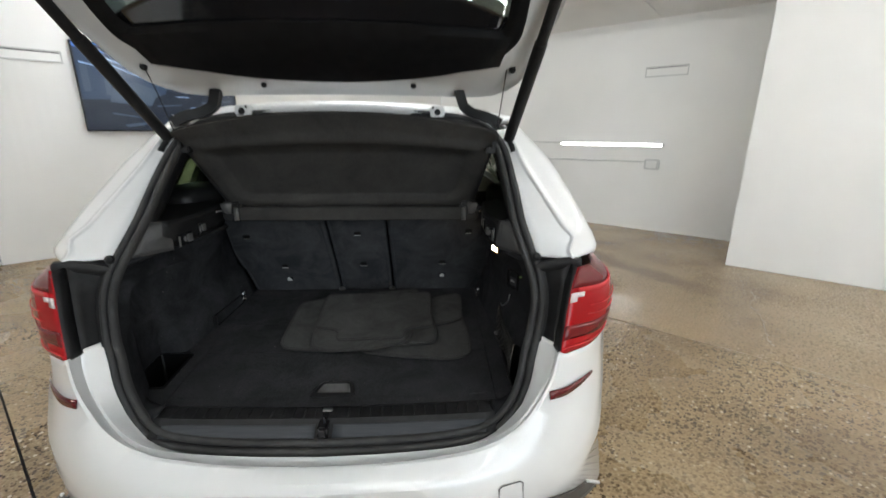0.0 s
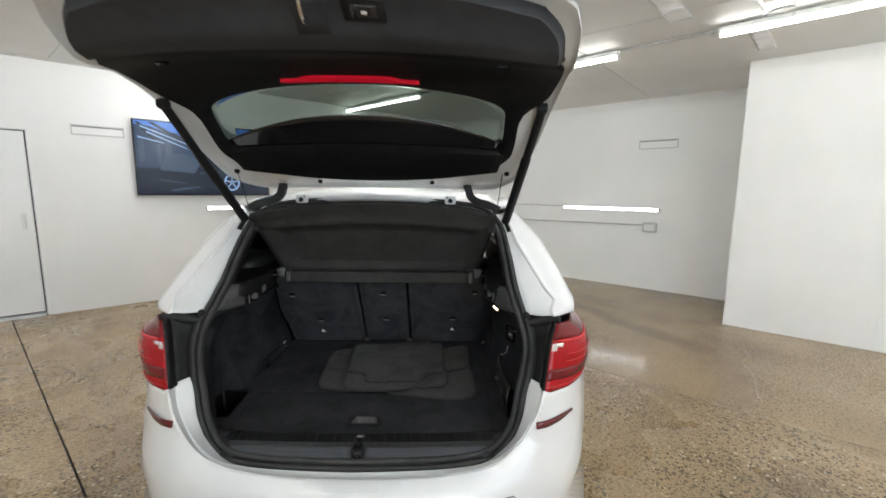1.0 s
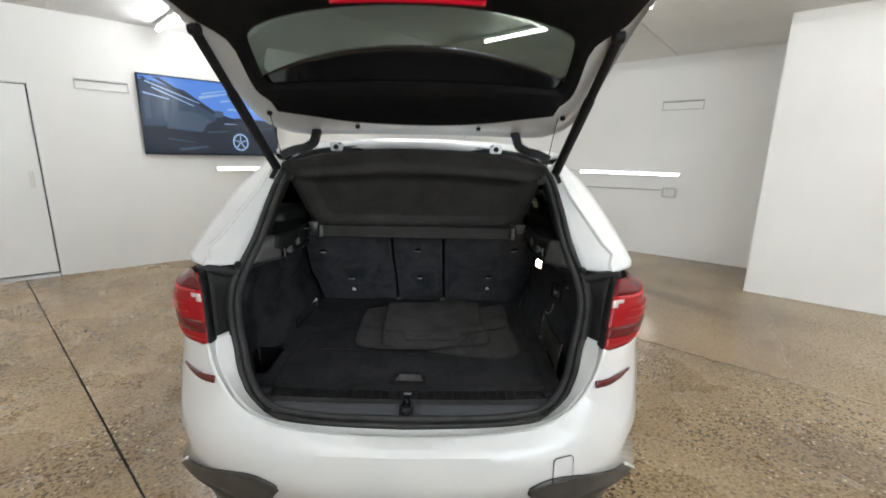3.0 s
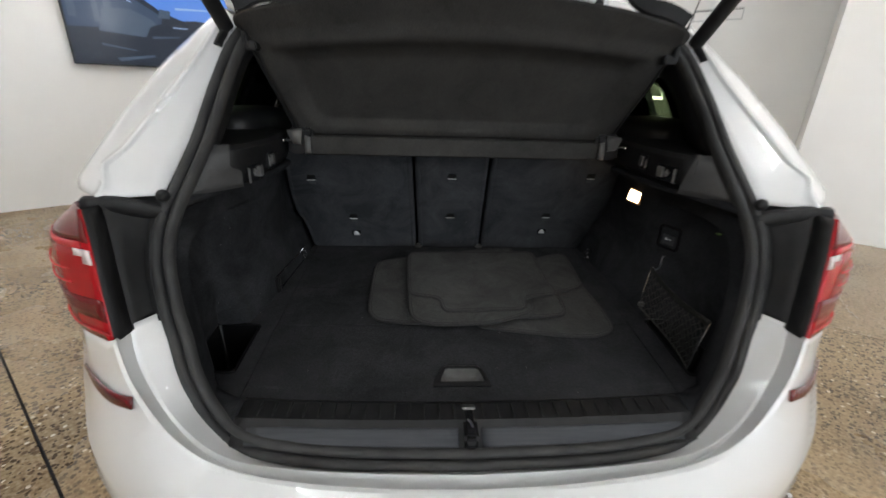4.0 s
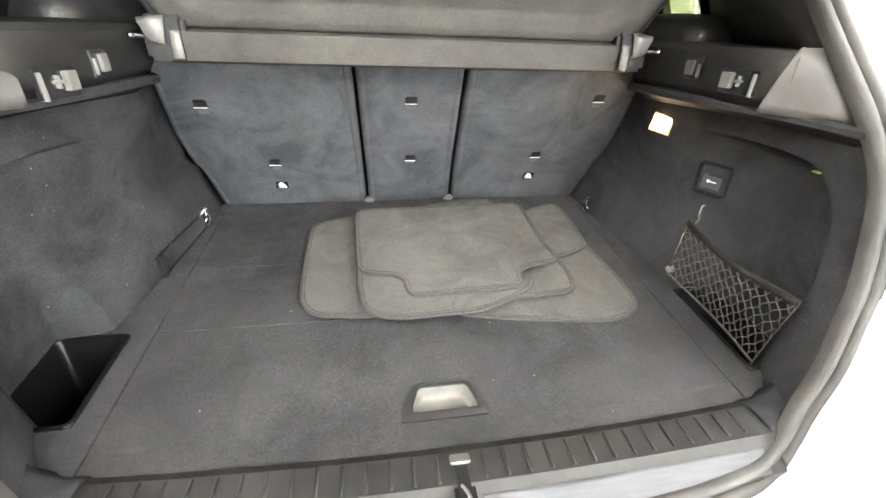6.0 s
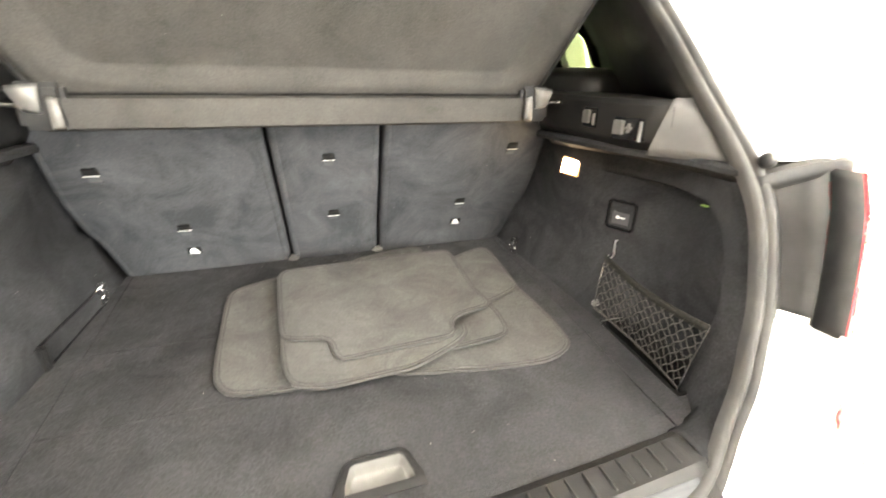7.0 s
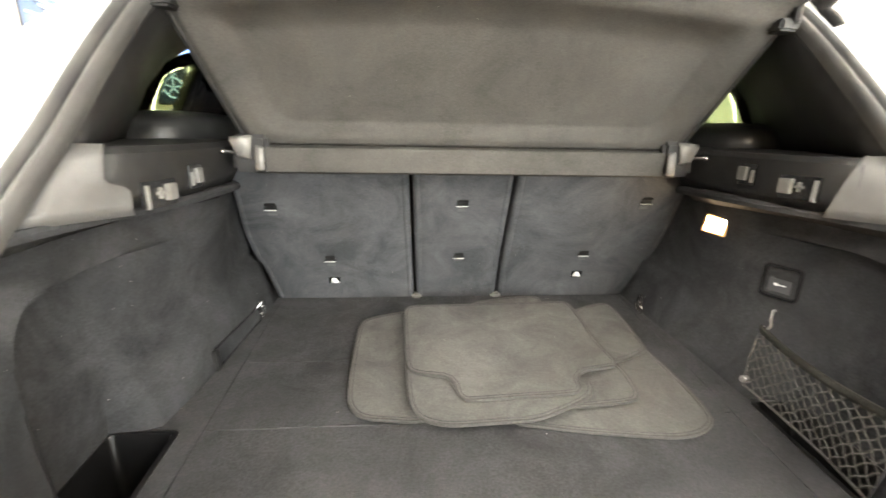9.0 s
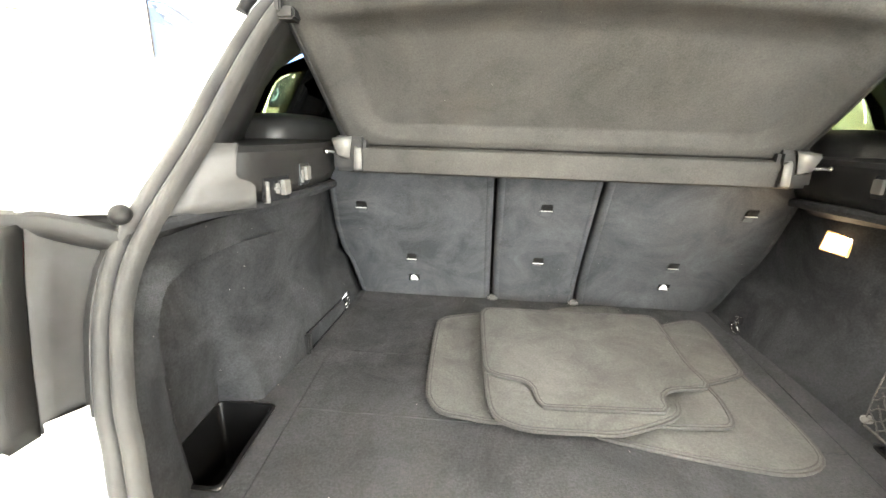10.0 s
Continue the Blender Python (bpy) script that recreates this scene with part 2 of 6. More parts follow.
def concrete():
    """Ground concrete with exposed dark and pale aggregate."""
    m = mat("ground_concrete", (0.3, 0.25, 0.19), 0.45)
    nt = m.node_tree
    b = nt.nodes["Principled BSDF"]
    co = nt.nodes.new("ShaderNodeTexCoord")

    def noise_node(scale, detail=5.0):
        n = nt.nodes.new("ShaderNodeTexNoise")
        n.inputs["Scale"].default_value, n.inputs["Detail"].default_value = scale, detail
        nt.links.new(co.outputs["Object"], n.inputs["Vector"])
        return n.outputs["Fac"]

    def ramp(fac, stops):
        r = nt.nodes.new("ShaderNodeValToRGB")
        e = r.color_ramp.elements
        while len(e) < len(stops):
            e.new(0.5)
        for k, (p, c) in zip(e, stops):
            k.position, k.color = p, (*c, 1)
        nt.links.new(fac, r.inputs["Fac"])
        return r.outputs["Color"]

    def mix(fac, a, c):
        x = nt.nodes.new("ShaderNodeMix")
        x.data_type = "RGBA"
        nt.links.new(fac, x.inputs[0])
        nt.links.new(a, x.inputs[6])
        nt.links.new(c, x.inputs[7])
        return x.outputs[2]

    big = ramp(noise_node(0.9, 7), [(0.34, (0.151, 0.098, 0.050)), (0.48, (0.348, 0.243, 0.134)), (0.60, (0.413, 0.304, 0.178)), (0.75, (0.524, 0.410, 0.262))])
    fine = ramp(noise_node(60, 4), [(0.3, (0.111, 0.072, 0.037)), (0.55, (0.312, 0.233, 0.138)), (0.76, (0.504, 0.410, 0.281))])
    half = nt.nodes.new("ShaderNodeValue")
    half.outputs[0].default_value = 0.5
    col = mix(half.outputs[0], big, fine)
    def calc(op, a, b=None, c=None):
        x = nt.nodes.new("ShaderNodeMath")
        x.operation = op
        for k, v in enumerate((a, b, c)):
            if v is None:
                continue
            if isinstance(v, (int, float)):
                x.inputs[k].default_value = v
            else:
                nt.links.new(v, x.inputs[k])
        return x.outputs[0]

    def fade(v, lo, hi):
        x = nt.nodes.new("ShaderNodeMapRange")
        x.interpolation_type = "SMOOTHSTEP"
        x.inputs["From Min"].default_value, x.inputs["From Max"].default_value = lo, hi
        x.inputs["To Min"].default_value, x.inputs["To Max"].default_value = 1.0, 0.0
        nt.links.new(v, x.inputs["Value"])
        return x.outputs["Result"]

    place = nt.nodes.new("ShaderNodeSeparateXYZ")
    nt.links.new(co.outputs["Object"], place.inputs[0])
    u, v_ = place.outputs[0], place.outputs[1]
    # slabs past the second joint are trowelled smoother
    rougher = calc("MULTIPLY_ADD", calc("GREATER_THAN", v_, 2.68), -0.6, 1.0)
    # a soft darker band lying across the bay
    across = calc("ADD", calc("MULTIPLY_ADD", u, 0.40, v_), calc("MULTIPLY_ADD", noise_node(1.6, 4), 0.5, -4.36))
    floor_band = calc("MULTIPLY", fade(calc("ABSOLUTE", across), 0.03, 0.26), fade(calc("ABSOLUTE", calc("ADD", u, 0.3)), 0.5, 1.3))
    band_tone = nt.nodes.new("ShaderNodeRGB")
    band_tone.outputs[0].default_value = (0.085, 0.060, 0.038, 1)
    col = mix(calc("MULTIPLY", floor_band, 0.55), col, band_tone.outputs[0])
    # aggregate: stones of uneven shape, dark and pale
    for scale, shade, pick in ((62, (0.036, 0.024, 0.015), 0.40), (38, (0.055, 0.036, 0.02), 0.5), (44, (0.58, 0.49, 0.37), 0.88), (30, (0.10, 0.064, 0.034), 0.55)):
        v = nt.nodes.new("ShaderNodeTexVoronoi")
        v.inputs["Scale"].default_value = scale
        v.inputs["Randomness"].default_value = 1.0
        off = nt.nodes.new("ShaderNodeVectorMath")
        off.operation = "ADD"
        off.inputs[1].default_value = (scale * 0.31, scale * 0.17, 0)
        nt.links.new(co.outputs["Object"], off.inputs[0])
        nt.links.new(off.outputs[0], v.inputs["Vector"])
        near = nt.nodes.new("ShaderNodeMath")
        near.operation = "LESS_THAN"
        near.inputs[1].default_value = 0.34
        nt.links.new(v.outputs["Distance"], near.inputs[0])
        sep = nt.nodes.new("ShaderNodeSeparateColor")
        nt.links.new(v.outputs["Color"], sep.inputs[0])
        few = nt.nodes.new("ShaderNodeMath")
        few.operation = "GREATER_THAN"
        few.inputs[1].default_value = pick
        nt.links.new(sep.outputs[0], few.inputs[0])
        both = nt.nodes.new("ShaderNodeMath")
        both.operation = "MULTIPLY"
        nt.links.new(near.outputs[0], both.inputs[0])
        nt.links.new(few.outputs[0], both.inputs[1])
        sh = nt.nodes.new("ShaderNodeRGB")
        sh.outputs[0].default_value = (*shade, 1)
        # worn patches hide the stones
        worn = nt.nodes.new("ShaderNodeMath")
        worn.operation = "MULTIPLY"
        nt.links.new(calc("MULTIPLY", both.outputs[0], rougher), worn.inputs[0])
        nt.links.new(ramp(noise_node(1.3, 3), [(0.36, (0.35, 0.35, 0.35)), (0.54, (0.95, 0.95, 0.95))]), worn.inputs[1])
        col = mix(worn.outputs[0], col, sh.outputs[0])
    nt.links.new(col, b.inputs["Base Color"])
    rr = nt.nodes.new("ShaderNodeMapRange")
    rr.inputs["From Min"].default_value, rr.inputs["From Max"].default_value = 0.35, 0.65
    rr.inputs["To Min"].default_value, rr.inputs["To Max"].default_value = 0.12, 0.46
    nt.links.new(noise_node(1.7, 5), rr.inputs["Value"])
    nt.links.new(calc("MULTIPLY", rr.outputs["Result"], calc("MULTIPLY_ADD", calc("GREATER_THAN", v_, 2.68), -0.42, 1.0)), b.inputs["Roughness"])
    bp = nt.nodes.new("ShaderNodeBump")
    bp.inputs["Strength"].default_value, bp.inputs["Distance"].default_value = 0.4, 0.002
    nt.links.new(noise_node(45, 5), bp.inputs["Height"])
    nt.links.new(bp.outputs["Normal"], b.inputs["Normal"])
    return m


CONCRETE = concrete()


# ---- mesh helpers ----
def finish(ob, bm, material, smooth=True, thick=0.0, sharp=40):
    bmesh.ops.remove_doubles(bm, verts=bm.verts, dist=1e-5)
    bmesh.ops.recalc_face_normals(bm, faces=bm.faces)
    me = ob.data
    bm.to_mesh(me)
    bm.free()
    me.materials.append(material)
    if smooth:
        me.shade_smooth()
        me.set_sharp_from_angle(angle=radians(sharp))
    if thick:
        so = ob.modifiers.new("thickness", "SOLIDIFY")
        so.thickness, so.offset = thick, 0.0
    return ob


def part(name, bm, material, parent, label="", thick=0.0, smooth=True, sharp=40):
    ob = new(name, bpy.data.meshes.new(name))
    finish(ob, bm, material, smooth, thick, sharp)
    ob.parent = parent
    if label:
        tagged(ob, label)
    return ob


def thing(name, label, category, at=(0, 0, 0), group="", kind="", turn=0.0):
    ob = new(name)
    ob.empty_display_size = 0.1
    ob.matrix_world = pose(*at, 0, 0, turn)
    bpy.context.view_layer.update()
    return tagged(ob, label, category, group, kind)


def solid(name, bm, material, label, category, at=(0, 0, 0), turn=0.0, group="", kind="", thick=0.0, smooth=True):
    ob = new(name, bpy.data.meshes.new(name))
    finish(ob, bm, material, smooth, thick)
    ob.matrix_world = pose(*at, 0, 0, turn)
    return tagged(ob, label, category, group, kind)


def box(bm, lo, hi, bevel=0.0, m=None, seg=2):
    r = bmesh.ops.create_cube(bm, size=1.0)
    vs = r["verts"]
    lo, hi = Vector(lo), Vector(hi)
    for v in vs:
        v.co = Vector([lo[k] + (v.co[k] + 0.5) * (hi[k] - lo[k]) for k in range(3)])
    if bevel:
        es = list({e for v in vs for e in v.link_edges})
        r = bmesh.ops.bevel(bm, geom=es, offset=bevel, segments=seg, affect="EDGES", clamp_overlap=True)
        vs = list({v for f in r["faces"] for v in f.verts} | {v for v in vs if v.is_valid})
    if m is not None:
        seen = set()
        stack = [v for v in vs if v.is_valid]
        for v in stack:
            if v not in seen:
                seen.add(v)
                v.co = m @ v.co
    return bm


def boxes(*args, bevel=0.0):
    bm = bmesh.new()
    for lo, hi in args:
        box(bm, lo, hi, bevel)
    return bm


def grid(rows, closed=False, bm=None):
    bm = bm or bmesh.new()
    vs = [[bm.verts.new(p) for p in r] for r in rows]
    for a, b in zip(vs, vs[1:]):
        n = len(a)
        for k in range(n if closed else n - 1):
            q = (a[k], a[(k + 1) % n], b[(k + 1) % n], b[k])
            try:
                bm.faces.new(q)
            except ValueError:
                pass
    return bm


def spline(pts, n):
    """Catmull-Rom through pts, n samples even in length."""
    p = np.array(pts, float)
    q = np.vstack([2 * p[0] - p[1], p, 2 * p[-1] - p[-2]])
    out = []
    for k in range(1, len(q) - 2):
        a, b, c, d = q[k - 1], q[k], q[k + 1], q[k + 2]
        for t in np.linspace(0, 1, 16, endpoint=False):
            out.append(0.5 * (2 * b + (c - a) * t + (2 * a - 5 * b + 4 * c - d) * t * t + (3 * b - a - 3 * c + d) * t ** 3))
    out = np.array(out + [p[-1]])
    s = np.concatenate([[0], np.cumsum(np.linalg.norm(np.diff(out, axis=0), axis=1))])
    u = np.linspace(0, s[-1], n)
    return [tuple(np.interp(u, s, out[:, k]) [i] for k in range(out.shape[1])) for i in range(n)]


def mirrored(half):
    """A full curve from a half one that begins at x = 0."""
    return [(-x, y, z) for x, y, z in reversed(half[1:])] + list(half)


def flip(p):
    return (-p[0], p[1], p[2])


def sweep(path, profile, closed=False, up=(0, 1, 0), bm=None, cap=True):
    """Sweep a closed 2D profile (side, up) along a path."""
    bm = bm or bmesh.new()
    P = [Vector(p) for p in path]
    n = len(P)
    rings = []
    for k in range(n):
        a, b = (P[(k - 1) % n], P[(k + 1) % n]) if closed else (P[max(k - 1, 0)], P[min(k + 1, n - 1)])
        d = (b - a).normalized()
        u = Vector(up)
        side = d.cross(u)
        side = side.normalized() if side.length > 1e-4 else d.orthogonal().normalized()
        w = side.cross(d).normalized()
        rings.append([bm.verts.new(P[k] + side * s + w * t) for s, t in profile])
    m = len(profile)
    for k in range(n if closed else n - 1):
        a, b = rings[k], rings[(k + 1) % n]
        for j in range(m):
            bm.faces.new((a[j], a[(j + 1) % m], b[(j + 1) % m], b[j]))
    if not closed and cap:
        bm.faces.new(rings[0])
        bm.faces.new(list(reversed(rings[-1])))
    return bm


def round_profile(r, n=10):
    return [(r * math.cos(2 * math.pi * k / n), r * math.sin(2 * math.pi * k / n)) for k in range(n)]


def rod(path, r, n=10, bm=None):
    P = [Vector(p) for p in path]
    d = (P[-1] - P[0]).normalized()
    up = (0, 0, 1) if abs(d.z) < 0.9 else (0, 1, 0)
    return sweep(path, round_profile(r, n), up=up, bm=bm)


def disc(bm, centre, axis, r, depth, n=24, bevel=0.0):
    """A short cylinder along axis, with a domed rim when bevelled."""
    a = Vector(axis).normalized()
    s = a.orthogonal().normalized()
    t = a.cross(s)
    c = Vector(centre)
    rows = []
    for rr, h in ((0.0, 0.0), (r, 0.0), (r, depth - bevel), (r - bevel, depth), (0.0, depth)):
        rows.append([c + a * h + (s * math.cos(2 * math.pi * k / n) + t * math.sin(2 * math.pi * k / n)) * rr for k in range(n)])
    return grid(rows, True, bm)


def plate(outline, lift, thick, bm=None, inset=0.0):
    """A flat plate with a bevelled top from a 2D outline; lift(x, y) gives its underside."""
    bm = bm or bmesh.new()
    c = np.mean(np.array(outline), axis=0)
    o = [Vector((x, y, 0)) for x, y in outline]
    n = len(o)

    def shrunk(d):
        out = []
        for k in range(n):
            t = (o[(k + 1) % n] - o[k - 1]).normalized()
            nn = Vector((-t.y, t.x, 0))
            out.append(o[k] + nn * d)
        return out

    area = sum(o[k - 1].x * o[k].y - o[k].x * o[k - 1].y for k in range(n))
    sg = 1 if area > 0 else -1
    rings = [(0, 0), (0, thick * 0.7), (sg * thick * 0.3, thick)]
    if inset:
        rings += [(sg * inset, thick)]
    vs = []
    for d, h in rings:
        vs.append([bm.verts.new((p.x, p.y, lift(p.x, p.y) + h)) for p in shrunk(d)])
    for a, b in zip(vs, vs[1:]):
        for k in range(n):
            bm.faces.new((a[k], a[(k + 1) % n], b[(k + 1) % n], b[k]))
    bm.faces.new(vs[-1])
    bm.faces.new(list(reversed(vs[0])))
    bmesh.ops.triangulate(bm, faces=[f for f in bm.faces if len(f.verts) > 4])
    return bm


# ---- the room ----
def flat(p):
    return Vector((p[0], p[1], 0))


LEFT_A, RIGHT_A = (-4.5, 3.567), (2.587, 6.087)
DIR_L = Vector((1.348, 1.126, 0)).normalized()
DIR_R = Vector((1.876, -1.583, 0)).normalized()
TURN_L = math.degrees(math.atan2(DIR_L.y, DIR_L.x))
TURN_R = math.degrees(math.atan2(DIR_R.y, DIR_R.x))
HEIGHT = 3.0


def wall_mesh(spans):
    """Boxes (u0, u1, z0, z1) of a wall that runs along its local x and is 0.2 thick behind y = 0."""
    bm = bmesh.new()
    for u0, u1, z0, z1 in spans:
        box(bm, (u0, 0, z0), (u1, 0.2, z1))
    return bm


# the left wall has a flush door between u = -0.95 and 0 (local y points out of the room)
solid("wall_left", wall_mesh([(-6.0, -0.956, 0, HEIGHT), (-0.956, 0.006, 2.198, HEIGHT), (0.006, 6.66, 0, HEIGHT)]), WALL,
           "smooth white painted wall with a flush door", "wall", (*LEFT_A, 0), TURN_L, kind="structure", smooth=False)
solid("wall_right", wall_mesh([(-2.66, 6.0, 0, HEIGHT)]), WALL, "smooth white painted wall behind the car", "wall", (*RIGHT_A, 0), TURN_R, kind="structure", smooth=False)
BLOCK = (3.70, 3.385)
TURN_B = -40.6
bmb = bmesh.new()
box(bmb, (0, 0, 0), (7.0, 1.345, HEIGHT), 0.004)
solid("wall_block", bmb, WALL, "white boxed-out wall standing forward of the room", "wall", (*BLOCK, 0), TURN_B, kind="structure", smooth=False)
bmp = bmesh.new()
box(bmp, (1.27, -0.012, 0.02), (1.36, 0.0, 0.36), 0.003)
solid("wall_access_panel", bmp, DOOR_PAINT, "small white access panel on the boxed-out wall", "panel", (*BLOCK, 0), TURN_B, kind="structure")
# wide open vehicle entrance in the rear wall, unseen, sited to balance its daylight
GATE_X, GATE_W, GATE_H = 0.7, 4.2, 2.7
u_gate = 9.6 - GATE_X - GATE_W
for nm, a, b in (("wall_far_left", (-9.1, -6.2), (-9.1, -0.2)), ("wall_rear", (9.6, -6.0), (-9.1, -6.0)), ("wall_far_right", (9.3, -1.0), (9.3, -6.0))):
    d = flat(b) - flat(a)
    spans = [(0, u_gate, 0, HEIGHT), (u_gate + GATE_W, d.length, 0, HEIGHT), (u_gate, u_gate + GATE_W, GATE_H, HEIGHT)] if nm == "wall_rear" else [(0, d.length, 0, HEIGHT)]
    solid(nm, wall_mesh(spans), WALL, "plain white painted wall", "wall", (*a, 0), math.degrees(math.atan2(d.y, d.x)), kind="structure", smooth=False)

# ceiling: panels with narrow seams and metal cover strips, one mesh
bmc = bmesh.new()
box(bmc, (-14, -14, 0.012), (14, 14, 0.2))
for k in range(-6, 7):
    for q in range(-5, 5):
        x0 = q * 3.05 + (k % 2) * 1.3
        box(bmc, (x0, k * 2.44 + 0.5, 0.0), (x0 + 3.042, k * 2.44 + 0.5 + 2.428, 0.012))
solid("ceiling", bmc, CEILING, "white panelled ceiling with narrow seams", "ceiling", (1.0, 1.5, HEIGHT), 49.4, kind="structure", smooth=False)

# floor: cast slabs between straight joints
floor_base = boxes(((-14, -14, -0.25), (14, 14, -0.012)))
floor = solid("floor", floor_base, GAP_DARK, "ground concrete floor with exposed aggregate and saw-cut joints", "floor", (0, 0, 0), -41.3, kind="structure", smooth=False)
JOINTS = [-10.4, -7.13, -3.86, -0.59, 2.68, 5.95, 9.22]
for k, (v0, v1) in enumerate(zip(JOINTS, JOINTS[1:])):
    bm = bmesh.new()
    box(bm, (-12, v0 + (0.005 if v0 == -0.59 else 0.004), -0.012), (12, v1 - (0.005 if v1 == -0.59 else 0.004), 0.0), 0.002, seg=1)
    part("concrete_slab", bm, CONCRETE, floor, smooth=False)


# pale worn edges along the second joint
edge_rnd = random.Random(11)
for v0, w0 in ((2.6855, 0.011), (2.6745, -0.008)):
    us = np.linspace(-2.2, 3.2, 180)
    strip = [[(u, v0, 0.0008), (u, v0 + w0 * edge_rnd.uniform(0.25, 1.0), 0.0008)] for u in us]
    part("joint_edge", grid(strip), JOINT_EDGE, floor, thick=0.0006, smooth=False)

crack = spline([(3.36, 2.56, 0.0), (3.33, 2.45, 0.0), (3.13, 2.26, 0.0), (3.05, 2.07, 0.0), (2.95, 1.87, 0.0), (2.80, 1.66, 0.0), (2.72, 1.5, 0.0)], 60)
rnd = random.Random(7)
crack = [(x + rnd.uniform(-0.012, 0.012), y + rnd.uniform(-0.012, 0.012), 0.0) for x, y, z in crack]
cb = grid([[(x - 0.004 * w, y - 0.003 * w, 0.0012), (x + 0.004 * w, y + 0.003 * w, 0.0012)] for (x, y, z), w in ((p, rnd.uniform(0.3, 1.0)) for p in crack)])
solid("floor_crack", cb, mat("crack_filler", (0.45, 0.40, 0.32), 0.7), "thin pale filled crack in the concrete floor", "crack", kind="structure", smooth=False, thick=0.001)


# ---- wall fittings ----
def flush_door():
    d = thing("door", "flush white door with a small white pull handle, closed", "door", (*LEFT_A, 0), kind="structure", turn=TURN_L)
    d.name = "door_1"
    part("door_leaf", boxes(((-0.946, 0.012, 0.05), (-0.008, 0.055, 2.186)), bevel=0.003), DOOR_PAINT, d)
    part("door_backing", boxes(((-0.96, 0.07, 0.0), (0.01, 0.09, 2.2))), GAP_DARK, d)
    part("threshold", boxes(((-0.95, -0.03, 0.0), (0.0, 0.06, 0.035)), bevel=0.004), GALVANISED, d)
    h = part("door_handle", boxes(((-0.115, -0.022, 1.06), (-0.07, 0.012, 1.25)), bevel=0.006), FIXTURE, d)
    part("grip", boxes(((-0.105, -0.05, 1.1), (-0.083, -0.018, 1.2)), bevel=0.008), FIXTURE, h)
    # shadow line of the frame, put in as thin grey strips
    part("frame_shadow_line", boxes(((-0.968, -0.003, 0.0), (-0.956, 0.02, 2.21)), ((0.006, -0.003, 0.0), (0.016, 0.02, 2.21)), ((-0.956, -0.003, 2.198), (0.006, 0.02, 2.208))), GALVANISED, d)


flush_door()


def wall_vent(origin, turn, u0, u1, z0, z1):
    v = thing("wall_vent", "slim white framed air vent set on the white wall", "vent", (*origin, 0), "wall vents", turn=turn)
    t = 0.014
    bm = boxes(((u0, -0.014, z0), (u1, -0.001, z0 + t)), ((u0, -0.018, z1 - t), (u1, -0.001, z1)), ((u0, -0.014, z0 + t), (u0 + t, -0.001, z1 - t)), ((u1 - t, -0.014, z0 + t), (u1, -0.001, z1 - t)))
    part("frame", bm, VENT_FRAME, v, smooth=False)
    part("panel", boxes(((u0 + t, -0.006, z0 + t), (u1 - t, -0.001, z1 - t))), WALL, v, smooth=False)
    part("slat", boxes(((u0 + t, -0.012, z1 - t - 0.011), (u1 - t, -0.006, z1 - t - 0.002))), GREY_PLASTIC, v, smooth=False)


wall_vent(LEFT_A, TURN_L, 0.407, 0.923, 2.185, 2.308)
wall_vent(RIGHT_A, TURN_R, 1.151, 1.704, 2.232, 2.372)


def tube_light(name, label, m, length, group, glow):
    """A batten fitting along local x, with the tube on its local -z side."""
    t = thing(name, label, "tube light", group=group)
    t.matrix_world = m
    bm = bmesh.new()
    box(bm, (0.0, -0.026, 0.022), (length, 0.026, 0.062), 0.006)
    part("body", bm, FIXTURE, t)
    bm = bmesh.new()
    rod([(0.012, 0, 0), (length - 0.012, 0, 0)], 0.019, 14, bm)
    part("tube", bm, glow, t, "bright white glowing tube")
    for x in (0.0, length - 0.02):
        bm = bmesh.new()
        box(bm, (x, -0.02, -0.02), (x + 0.02, 0.02, 0.03), 0.004)
        part("end_cap", bm, FIXTURE, t)
    for x in (0.25, 0.5, 0.75):
        bm = bmesh.new()
        box(bm, (x * length - 0.012, -0.034, 0.012), (x * length + 0.012, 0.034, 0.05), 0.003)
        part("clip", bm, GALVANISED, t)
    return t


def ceiling_tube(a, b, glow):
    d = flat(b) - flat(a)
    tube_light("ceiling_tube_light", "white batten with a lit fluorescent tube under the ceiling", pose(a[0], a[1], 2.92, 0, 0, math.degrees(math.atan2(d.y, d.x))), d.length, "ceiling tubes", glow)


ROW_1 = [((-1.48, 6.32), (0.0, 4.95)), ((0.62, 4.39), (2.09, 3.03)), ((2.70, 2.42), (4.17, 1.06))]
ROW_2 = [((-3.34, 4.15), (-1.87, 2.79)), ((-0.5, 1.56), (0.97, 0.2)), ((1.6, -0.39), (3.07, -1.75))]
ROW_3 = [((-5.3, 1.95), (-3.83, 0.59)), ((-3.2, 0.0), (-1.73, -1.36)), ((-1.1, -1.95), (0.37, -3.31)), ((1.0, -3.9), (2.47, -5.26))]
# unseen tubes added at the right rear to brighten the boot's left side
ADDED_ROW = [((4.78, 0.48), (6.25, -0.88)), ((6.86, -1.47), (8.33, -2.83)), ((3.68, -2.32), (5.15, -3.68)), ((5.76, -4.27), (7.23, -5.63))]
for a, b in ROW_1 + ROW_2 + ROW_3 + ADDED_ROW:
    ceiling_tube(a, b, DIM_TUBE_GLOW if (a, b) in ROW_1 else TUBE_GLOW)


